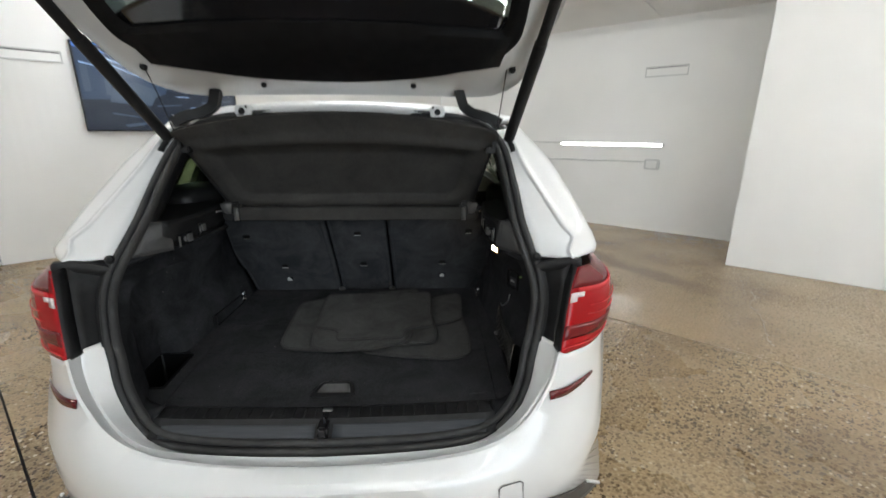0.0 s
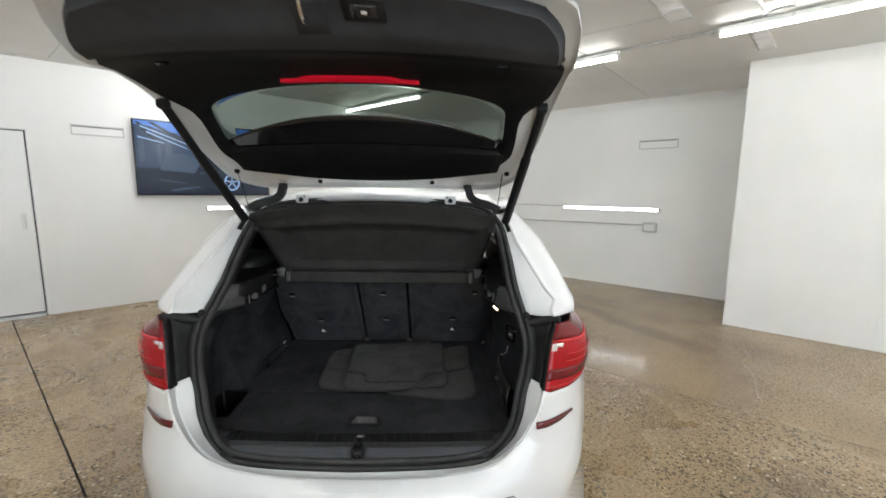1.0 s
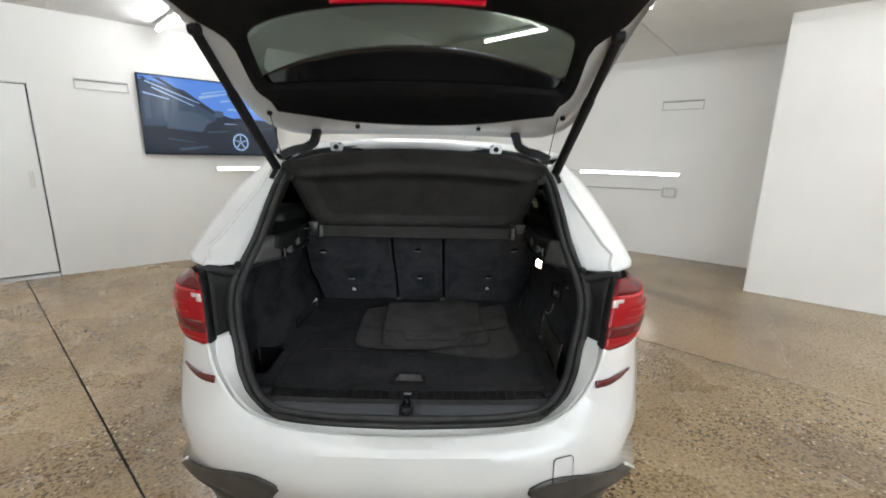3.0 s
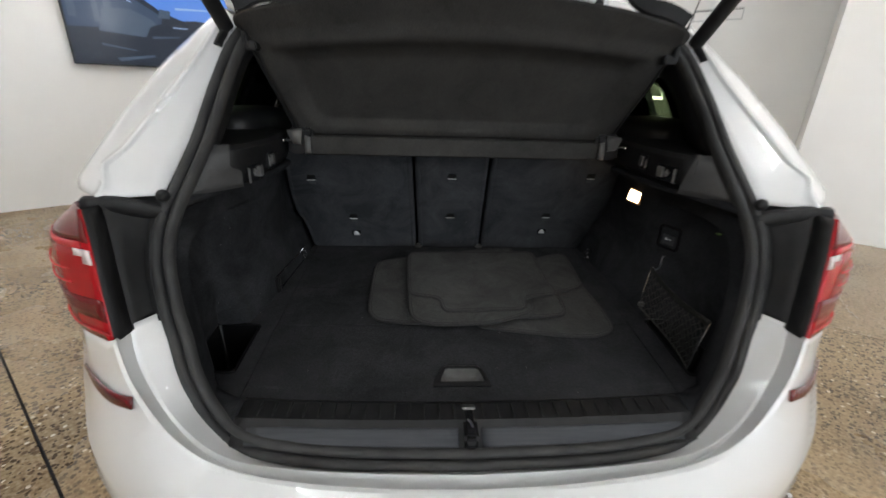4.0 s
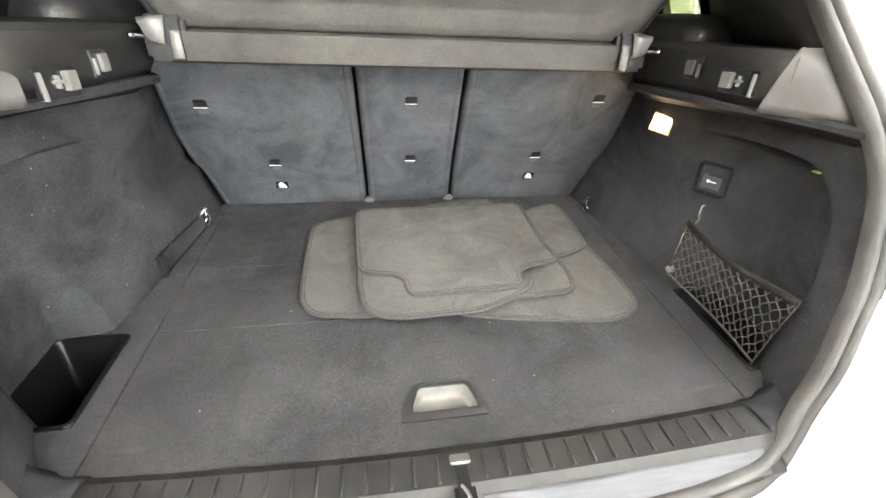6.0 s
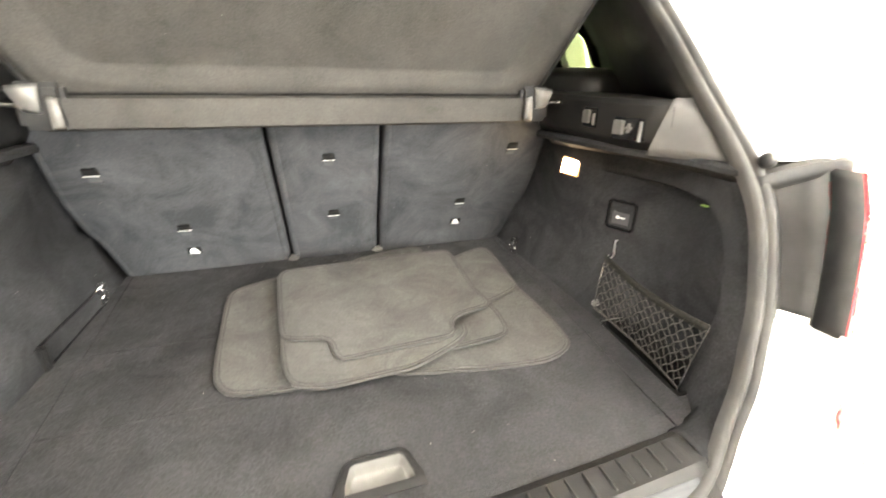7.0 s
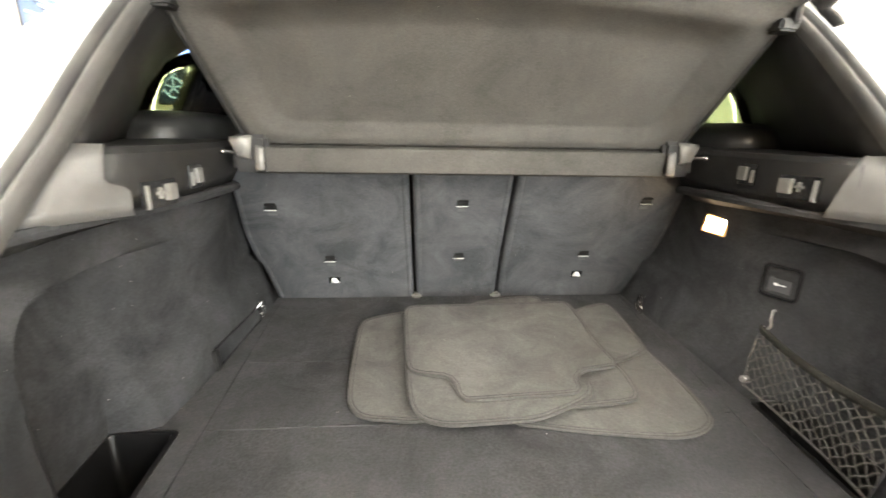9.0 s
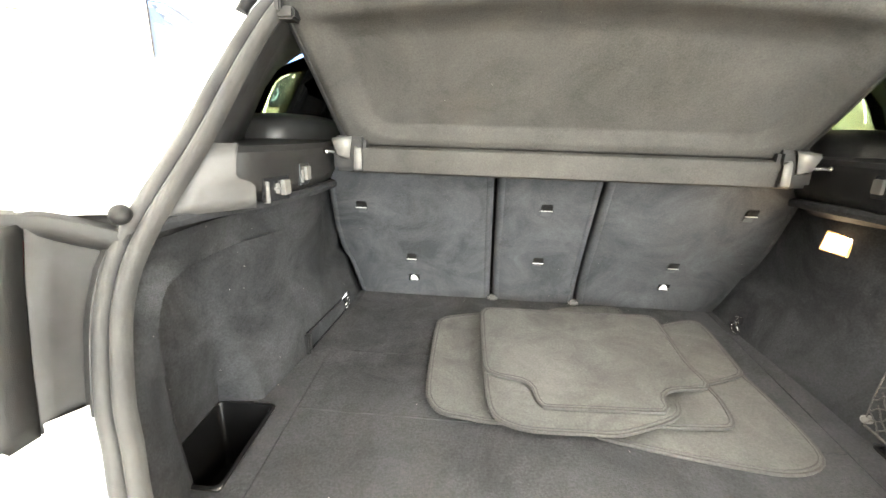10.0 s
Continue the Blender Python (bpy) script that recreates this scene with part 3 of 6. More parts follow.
def wall_tube(origin, turn, u0, u1, z):
    d = pose(origin[0], origin[1], 0, 0, 0, turn) @ pose(u0, -0.062, z, -90, 0, 0)
    t = tube_light("wall_tube_light", "white batten with a lit tube along the white wall", d, u1 - u0, "wall tubes", WALL_TUBE_GLOW)
    # strips added along the tube to keep its light off the wall
    for y in (-0.0255, 0.0215):
        part("light_shield", boxes(((0.0, y, -0.010), (u1 - u0, y + 0.004, 0.024)), bevel=0.001), FIXTURE, t)


wall_tube(LEFT_A, TURN_L, 1.797, 3.36, 1.268)
wall_tube(RIGHT_A, TURN_R, -0.035, 1.53, 1.285)


def conduits():
    def pipe(name, pts, r, label, origin=None, turn=0.0):
        bm = rod(pts, r, 8)
        at = (*origin, 0) if origin else (0, 0, 0)
        solid(name, bm, GALVANISED, label, "conduit", at, turn, "conduits")
    pipe("conduit", [(-2.3, -0.014, 1.01), (1.30, -0.014, 1.04)], 0.011, "thin metal conduit along the white wall", RIGHT_A, TURN_R)
    pipe("conduit", [(-2.3, -0.014, 1.315), (-0.05, -0.014, 1.305)], 0.008, "thin metal conduit along the white wall", RIGHT_A, TURN_R)
    pipe("conduit", [(-1.6, 6.5, 2.983), (4.3, 1.01, 2.983)], 0.013, "thin metal conduit along the ceiling tubes")
    pipe("conduit", [(-3.4, 4.27, 2.983), (3.1, -1.72, 2.983)], 0.013, "thin metal conduit along the ceiling tubes")
    b = thing("junction_box", "grey metal electrical box at the end of a wall conduit", "electrical box", (*RIGHT_A, 0), turn=TURN_R)
    part("body", boxes(((1.30, -0.07, 0.93), (1.505, -0.001, 1.085)), bevel=0.012), GALVANISED, b)
    part("cover", boxes(((1.33, -0.082, 0.955), (1.475, -0.068, 1.06)), bevel=0.008), FIXTURE, b)
    for x, y in ((2.75, 2.52), (2.0, 3.22)):
        solid("ceiling_outlet", disc(bmesh.new(), (x, y, 2.955), (0, 0, 1), 0.045, 0.045, 16, 0.006), FIXTURE, "small round white ceiling outlet by a tube light", "outlet", group="ceiling outlets")


conduits()


def ceiling_strips():
    """Glossy film strips on the ceiling with a few raised creases, and a bracket with a bent pipe."""
    for c, turn, ln, w, creases in (((1.79, 1.78), 45.5, 1.5, 0.085, (0.12, 0.24, 0.40, 0.52, 0.80)), ((2.62, 1.75), 45.5, 1.8, 0.10, (0.50, 0.74)), ((3.2, 2.6), 45.5, 1.0, 0.075, (0.3,))):
        bm = bmesh.new()
        xs = np.linspace(-ln / 2, ln / 2, 40)
        rows = [[(x, y, -0.004 - 0.003 * math.sin(9 * x + 3 * y) ** 2 - 0.002 * math.sin(31 * x)) for y in np.linspace(-w, w, 7)] for x in xs]
        st = solid("ceiling_strip", grid(rows, False, bm), STRIP_METAL, "thin glossy white film strip stuck to the ceiling", "ceiling strip", (*c, HEIGHT), turn, "ceiling strips", thick=0.0015)
        for f in creases:
            x = -ln / 2 + f * ln
            bow = [(x + 0.02 * math.sin(2.2 * t + 7 * f), 0.94 * w * t, -0.012) for t in np.linspace(-1, 1, 12)]
            part("crease", rod(bow, 0.006, 8), STRIP_METAL, st)
    g = thing("ceiling_bracket", "beige ceiling bracket with a bent grey pipe", "bracket", (0.95, 1.42, HEIGHT), turn=-41)
    part("base", boxes(((-0.15, -0.04, -0.05), (0.2, 0.04, -0.001)), bevel=0.006), FIXTURE, g)
    part("disc", disc(bmesh.new(), (0.144, -0.166, -0.002), (0, 0, -1), 0.17, 0.03, 32, 0.008), BROWN_DISC, g, "round brown wooden disc")
    part("motor", boxes(((0.02, -0.05, -0.12), (0.14, 0.05, -0.05)), bevel=0.01), LIGHT_GREY, g)
    part("pipe", rod(spline([(-0.15, 0, -0.03), (-0.22, 0.02, -0.06), (-0.2, 0.06, -0.12), (-0.1, 0.1, -0.12), (0.05, 0.12, -0.1), (0.2, 0.1, -0.03)], 24), 0.012, 8), GREY_PLASTIC, g)


ceiling_strips()


def television():
    t = thing("television", "large flat black television on the white wall showing a dark car", "television", (*LEFT_A, 0), turn=TURN_L)
    u0, u1, z0, z1 = 1.0, 2.68, 1.455, 2.44
    part("housing", boxes(((u0, -0.075, z0), (u1, -0.02, z1)), bevel=0.006), GLOSS_BLACK, t)
    part("wall_mount", boxes(((u0 + 0.5, -0.02, z0 + 0.3), (u1 - 0.5, -0.001, z1 - 0.3))), BLACK_PLASTIC, t)

    def glow(name, col, power, rough=0.15):
        return mat(name, (0.01, 0.01, 0.012), rough, emit=col, power=power)

    sky = glow("screen_blue", (0.075, 0.19, 0.55), 0.45)
    dark = glow("screen_dark", (0.010, 0.016, 0.03), 0.4)
    mid = glow("screen_mid", (0.055, 0.085, 0.13), 0.36)
    dusk = glow("screen_dusk", (0.028, 0.05, 0.095), 0.4)
    pale = glow("screen_pale", (0.22, 0.32, 0.5), 0.5)
    y = -0.0762
    scr = part("screen", boxes(((u0 + 0.018, y, z0 + 0.018), (u1 - 0.018, y + 0.003, z1 - 0.018))), dark, t, "glossy lit screen")

    def shape(name, pts, material, dy):
        bm = bmesh.new()
        vs = [bm.verts.new((u0 + 1.68 * a, y - dy, z0 + 0.985 * b)) for a, b in pts]
        bm.faces.new(vs)
        part(name, bm, material, scr, smooth=False, thick=0.0004)

    shape("sky_area", [(0.012, 0.982), (0.012, 0.93), (0.30, 0.84), (0.52, 0.58), (0.66, 0.50), (0.988, 0.48), (0.988, 0.982)], sky, 0.001)
    shape("sky_glow", [(0.40, 0.74), (0.62, 0.84), (0.63, 0.86), (0.40, 0.78)], pale, 0.0012)
    shape("building", [(0.012, 0.93), (0.10, 0.92), (0.30, 0.82), (0.52, 0.57), (0.50, 0.40), (0.012, 0.36)], dusk, 0.0012)
    for a, b, lo, hi in ((0.03, 0.07, 0.45, 0.74), (0.15, 0.18, 0.42, 0.70), (0.21, 0.25, 0.44, 0.72)):
        shape("column", [(a, lo), (b, lo), (b, hi), (a, hi)], mid, 0.0016)
    shape("roof_line", [(0.10, 0.97), (0.14, 0.97), (0.56, 0.53), (0.52, 0.53)], dark, 0.002)
    shape("mast", [(0.02, 0.96), (0.05, 0.96), (0.17, 0.70), (0.15, 0.70)], dark, 0.002)
    shape("far_car", [(0.20, 0.56), (0.34, 0.58), (0.45, 0.50), (0.50, 0.40), (0.48, 0.30), (0.16, 0.34)], mid, 0.0018)
    shape("near_car", [(0.44, 0.42), (0.56, 0.50), (0.72, 0.53), (0.988, 0.50), (0.988, 0.05), (0.36, 0.05), (0.38, 0.24)], dark, 0.0024)
    shape("wing_mirror", [(0.49, 0.52), (0.56, 0.52), (0.57, 0.60), (0.51, 0.61)], mid, 0.003)
    shape("sill_glint", [(0.57, 0.43), (0.66, 0.43), (0.66, 0.44), (0.57, 0.44)], pale, 0.003)
    shape("ground_glint", [(0.24, 0.05), (0.44, 0.11), (0.43, 0.13), (0.22, 0.08)], mid, 0.003)
    for a, b, c, d in ((0.05, 0.90, 0.40, 0.68), (0.09, 0.83, 0.36, 0.64), (0.03, 0.76, 0.20, 0.70), (0.42, 0.80, 0.60, 0.88), (0.55, 0.72, 0.80, 0.80), (0.60, 0.62, 0.92, 0.66), (0.16, 0.20, 0.34, 0.16), (0.44, 0.30, 0.60, 0.33), (0.74, 0.36, 0.96, 0.40)):
        shape("streak", [(a, b), (c, d), (c, d + 0.012), (a, b + 0.022)], mid if b < 0.5 else pale, 0.0034)
    for c in ((0.685, 0.19),):
        bm = bmesh.new()
        r0, r1, n = 0.085, 0.105, 28
        rows = [[(u0 + 1.68 * c[0] + r * math.cos(2 * math.pi * k / n), y - 0.004, z0 + 0.985 * c[1] + 1.15 * r * math.sin(2 * math.pi * k / n)) for k in range(n)] for r in (r0, r1)]
        grid(rows, True, bm)
        for k in range(5):
            a = 2 * math.pi * k / 5 + 0.3
            p, q = Vector((math.cos(a), 0, math.sin(a))), Vector((-math.sin(a), 0, math.cos(a))) * 0.008
            o = Vector((u0 + 1.68 * c[0], y - 0.004, z0 + 0.985 * c[1]))
            bm.faces.new([bm.verts.new(o + p * 0.01 + q), bm.verts.new(o + p * 0.09 + q), bm.verts.new(o + p * 0.09 - q), bm.verts.new(o + p * 0.01 - q)])
        part("wheel_picture", bm, pale, scr, smooth=False, thick=0.0004)


television()


# ---- the car ----
car = thing("car", "white compact hatchback with its tailgate open and empty boot", "car")

SEAL_Z = [0.645, 0.68, 0.71, 0.75, 0.79, 0.84, 0.888, 0.96, 1.00, 1.04, 1.08, 1.12, 1.16, 1.21, 1.31, 1.40, 1.455]
SEAL_X = [0.495, 0.530, 0.546, 0.560, 0.569, 0.578, 0.592, 0.610, 0.612, 0.607, 0.597, 0.583, 0.571, 0.560, 0.550, 0.535, 0.50]
SEAL_Y = [-0.03, -0.01, -0.003, 0.004, 0.011, 0.023, 0.037, 0.068, 0.082, 0.096, 0.115, 0.138, 0.168, 0.209, 0.299, 0.385, 0.435]


def seal_x(z):
    return float(np.interp(z, SEAL_Z, SEAL_X))


def seal_y(z):
    return float(np.interp(z, SEAL_Z, SEAL_Y))


def smooth(a, b, v):
    t = min(max((v - a) / (b - a), 0.0), 1.0)
    return t * t * (3 - 2 * t)


def boot_floor(y):
    return 0.673 + 0.095 * (y - 0.12)


# rubber seal round the boot opening
seal_half = [(0, -0.092, 0.630), (0.25, -0.084, 0.632), (0.40, -0.066, 0.638), (0.46, -0.050, 0.647), (0.505, -0.028, 0.665)]
seal_half += [(seal_x(z), seal_y(z), z) for z in (0.70, 0.75, 0.79, 0.84, 0.888, 0.96, 1.00, 1.04, 1.08, 1.12, 1.16, 1.21, 1.31, 1.40)]
seal_half += [(0.50, 0.432, 1.452), (0.43, 0.452, 1.488), (0.25, 0.462, 1.507), (0, 0.467, 1.514)]
ring_half = spline(seal_half, 90)
seal_ring = ring_half + [flip(p) for p in reversed(ring_half[1:-1])]
lobes = [(-0.021, -0.010), (-0.022, 0.002), (-0.018, 0.010), (-0.011, 0.012), (-0.005, 0.008), (-0.0025, 0.001), (-0.0015, -0.006), (0.0005, -0.006), (0.0015, 0.001), (0.005, 0.008), (0.012, 0.010), (0.019, 0.006), (0.023, -0.002), (0.023, -0.008), (0.0, -0.012)]


def framed_sweep(path, profile, centre):
    """Sweep whose side axis points away from the opening's middle."""
    bm = bmesh.new()
    P = [Vector(p) for p in path]
    n, c, rings = len(P), Vector(centre), []
    for k in range(n):
        d = (P[(k + 1) % n] - P[k - 1]).normalized()
        out = (P[k] - c)
        out = (out - d * out.dot(d)).normalized()
        back = d.cross(out)
        if back.y > 0:
            back = -back
        # face of the opening leans forward; keep the out axis in the opening's surface
        rings.append([bm.verts.new(P[k] + out * s + back * t) for s, t in profile])
    m = len(profile)
    for k in range(n):
        a, b = rings[k], rings[(k + 1) % n]
        for j in range(m):
            bm.faces.new((a[j], a[(j + 1) % m], b[(j + 1) % m], b[j]))
    return bm


part("boot_seal", framed_sweep(seal_ring, lobes, (0, 0.12, 1.02)), RUBBER, car, "grey-black double-lipped rubber seal", sharp=60)

# the upper part of the opening stands a little to the right of the sill's middle
def skew(ob):
    for v in ob.data.vertices:
        v.co.x += 0.003 * smooth(0.9, 1.25, v.co.z)


# bumper and lower rear: curves from the seal outwards, each from the middle to below the lamp
INNER = [(0, -0.102, 0.606), (0.20, -0.096, 0.608), (0.318, -0.088, 0.611), (0.405, -0.074, 0.617), (0.470, -0.050, 0.633)]
INNER += [(seal_x(z) + 0.017, seal_y(z) + 0.004, z) for z in (0.68, 0.72, 0.77, 0.83, 0.89)]
FLANGE = [(0, -0.124, 0.627), (0.14, -0.120, 0.628), (0.275, -0.114, 0.631), (0.38, -0.108, 0.639), (0.455, -0.100, 0.652), (0.513, -0.084, 0.674), (0.567, -0.060, 0.713), (0.609, -0.035, 0.769), (0.633, -0.016, 0.824), (0.641, 0.0, 0.886)]
CREASE = [(0, -0.150, 0.620), (0.14, -0.147, 0.622), (0.27, -0.142, 0.629), (0.397, -0.134, 0.645), (0.45, -0.128, 0.659), (0.499, -0.120, 0.679), (0.551, -0.105, 0.717), (0.593, -0.087, 0.772), (0.622, -0.070, 0.822), (0.641, -0.051, 0.883)]
inn, fla, cre = (spline(c, 60) for c in (INNER, FLANGE, CREASE))


def ring_row(a, b, t, sink=0.0):
    """A curve between two others, sunk into the body by a little."""
    out = []
    for k, (p, q) in enumerate(zip(a, b)):
        w = smooth(0.35, 0.75, k / 59)
        d = Vector((0.85 * w, 0.12, -0.9 * (1 - w) - 0.40 * w)).normalized() * sink * (1 - 0.85 * w)
        out.append(tuple(Vector(p).lerp(Vector(q), t) + d))
    return out


SKIN = [
    [(0, -0.190, 0.604), (0.35, -0.178, 0.608), (0.525, -0.150, 0.630), (0.61, -0.110, 0.676), (0.646, -0.076, 0.746), (0.664, -0.050, 0.82), (0.670, -0.032, 0.868)],
    [(0, -0.203, 0.585), (0.36, -0.190, 0.588), (0.56, -0.148, 0.608), (0.66, -0.092, 0.66), (0.705, -0.04, 0.738), (0.73, -0.004, 0.815), (0.74, 0.012, 0.868)],
    [(0, -0.207, 0.54), (0.37, -0.194, 0.542), (0.60, -0.14, 0.56), (0.735, -0.06, 0.628), (0.785, 0.02, 0.725), (0.80, 0.065, 0.80), (0.812, 0.09, 0.876)],
    [(0, -0.207, 0.49), (0.38, -0.19, 0.497), (0.63, -0.125, 0.515), (0.78, -0.02, 0.57), (0.835, 0.085, 0.67), (0.855, 0.15, 0.775), (0.862, 0.19, 0.886)],
    [(0, -0.200, 0.375), (0.33, -0.188, 0.380), (0.61, -0.119, 0.382), (0.799, -0.008, 0.395), (0.856, 0.095, 0.415), (0.886, 0.25, 0.56), (0.888, 0.36, 0.90)],
]
B = [[(x - 0.003, y + 0.018, z + 0.001) for x, y, z in inn], inn, ring_row(inn, fla, 0.5), ring_row(inn, fla, 0.93), fla, ring_row(fla, cre, 0.04, 0.016), ring_row(fla, cre, 0.10, 0.042),
     ring_row(fla, cre, 0.5, 0.044), ring_row(fla, cre, 0.90, 0.040), ring_row(fla, cre, 0.96, 0.014), cre] + [spline(c, 60) for c in SKIN]
first = B[11]
B.insert(11, [tuple(Vector(p).lerp(Vector(q), 0.12) + Vector((0, -0.003, 0.002))) for p, q in zip(cre, first)])
rows = [mirrored(c) for c in B]
part("rear_bumper", grid(rows), WHITE_PAINT, car, "glossy pearl-white painted bumper", thick=0.003, sharp=28)
# lower edge lip and dark side inlets
lip_top = spline(SKIN[-1][:4] + [(0.83, 0.07, 0.384)], 40)
lip = [[p for p in mirrored(lip_top)], [(x, y + 0.03, z - 0.012) for x, y, z in mirrored(lip_top)]]
part("bumper_lip", grid(lip), WHITE_PAINT, car, thick=0.004)
corner = [[(0.840, 0.10, 0.40), (0.866, 0.20, 0.50), (0.877, 0.27, 0.60), (0.886, 0.36, 0.80)],
          [(0.846, 0.13, 0.34), (0.862, 0.20, 0.36), (0.876, 0.27, 0.38), (0.886, 0.36, 0.40)],
          [(0.838, 0.14, 0.27), (0.856, 0.20, 0.27), (0.870, 0.27, 0.27), (0.882, 0.36, 0.27)]]
for sgn in (1, -1):
    part("bumper_corner", grid([[(sgn * x, y, z) for x, y, z in r] for r in corner]), WHITE_PAINT, car, thick=0.004)
val = [mirrored(spline([(0, -0.175, 0.378), (0.33, -0.163, 0.382), (0.61, -0.095, 0.384), (0.772, 0.012, 0.384), (0.832, 0.10, 0.388)], 24)),
       mirrored(spline([(0, -0.165, 0.30), (0.33, -0.155, 0.30), (0.61, -0.085, 0.31), (0.765, 0.03, 0.32), (0.828, 0.12, 0.33)], 24)),
       mirrored(spline([(0, -0.12, 0.22), (0.33, -0.11, 0.22), (0.61, -0.05, 0.23), (0.755, 0.06, 0.24), (0.82, 0.15, 0.26)], 24))]
part("rear_valance", grid(val), VALANCE, car, "dark lower bumper insert", thick=0.006)
# dark side inlets let into the lower corners, each with a white outer rim
above, below = spline(SKIN[3], 60), spline(SKIN[4], 60)
INLET_X = [0.42, 0.454, 0.525, 0.595, 0.667, 0.713, 0.775, 0.84]
INLET_Z = [0.42, 0.467, 0.490, 0.505, 0.493, 0.477, 0.452, 0.445]
for sgn in (1, -1):
    cols = []
    for p, q in zip(above, below):
        p, q = Vector(p), Vector(q)
        if not 0.42 < q.x < 0.815:
            continue
        f0 = min(max((p.z - float(np.interp(q.x, INLET_X, INLET_Z))) / (p.z - q.z), 0.0), 0.98)
        cols.append([p.lerp(q, f0 + (1 - f0) * k / 5) + Vector((0.003, -0.0045, 0.0)) for k in range(6)])
    part("side_inlet", grid([[(sgn * v.x, v.y, v.z) for v in c] for c in cols]), VALANCE, car, "dark satin inlet in the bumper corner", thick=0.003)
    rim = [(sgn * (v.x + 0.003), v.y - 0.001, v.z) for v in cols[-1]]
    part("inlet_rim", rod(rim, 0.0055, 8), WHITE_PAINT, car)
# tow-eye cover
tow = [(0.478, 0.573), (0.526, 0.577), (0.535, 0.570), (0.540, 0.490), (0.482, 0.484), (0.472, 0.49), (0.470, 0.565)]


def ribbon(pts, w, material, name, parent, label=""):
    return part(name, rod(pts, w, 6), material, parent, label)


def bumper_y(x, z):
    """Depth of the bumper's upright face."""
    return float(np.interp(abs(x), [0, 0.37, 0.60, 0.70], [-0.207, -0.193, -0.14, -0.085])) - 0.011


tow_pts = [(x, bumper_y(x, z), z) for x, z in tow]
ribbon(tow_pts + tow_pts[:1], 0.0018, GREY_PLASTIC, "tow_cover_seam", car)

# reflectors
for sgn in (1, -1):
    low = spline([(0.611, -0.087, 0.766), (0.658, -0.069, 0.767), (0.710, -0.031, 0.771), (0.764, 0.020, 0.779)], 14)
    high = spline([(0.610, -0.081, 0.788), (0.656, -0.064, 0.787), (0.711, -0.026, 0.788), (0.764, 0.021, 0.786)], 14)
    bm = grid([[(sgn * (x + 0.002), y - 0.005, z) for x, y, z in r] for r in (low, high)])
    part("reflector", bm, REFLECTOR, car, "slim dark red reflector", thick=0.004)

# tail lamps and the black recess beside them
LAMP_IN = [(0.646, -0.046, 0.874), (0.658, -0.028, 0.95), (0.676, 0.000, 1.04), (0.702, 0.034, 1.096)]
LAMP_MID = [(0.752, 0.020, 0.872), (0.786, 0.050, 0.95), (0.796, 0.072, 1.03), (0.760, 0.098, 1.088)]
LAMP_COR = [(0.832, 0.120, 0.882), (0.856, 0.150, 0.95), (0.852, 0.17, 1.03), (0.788, 0.166, 1.080)]
LAMP_SIDE = [(0.872, 0.27, 0.895), (0.884, 0.32, 0.96), (0.876, 0.35, 1.03), (0.835, 0.33, 1.066)]


def lamp_surface(n_u=18, n_v=20):
    cols = [spline(c, n_v) for c in (LAMP_IN, LAMP_MID, LAMP_COR, LAMP_SIDE)]
    return [spline([c[v] for c in cols], n_u) for v in range(n_v)]


LS = lamp_surface()


def lamp_patch(v0, v1, u0, u1, lift, sgn):
    out = []
    for v in range(v0, v1 + 1):
        row = []
        for u in range(u0, u1 + 1):
            p = Vector(LS[v][u])
            du = Vector(LS[v][min(u + 1, 17)]) - Vector(LS[v][max(u - 1, 0)])
            dv = Vector(LS[min(v + 1, 19)][u]) - Vector(LS[max(v - 1, 0)][u])
            nrm = du.cross(dv).normalized()
            p = p + nrm * lift
            row.append((sgn * p.x, p.y, p.z))
        out.append(row)
    return grid(out)


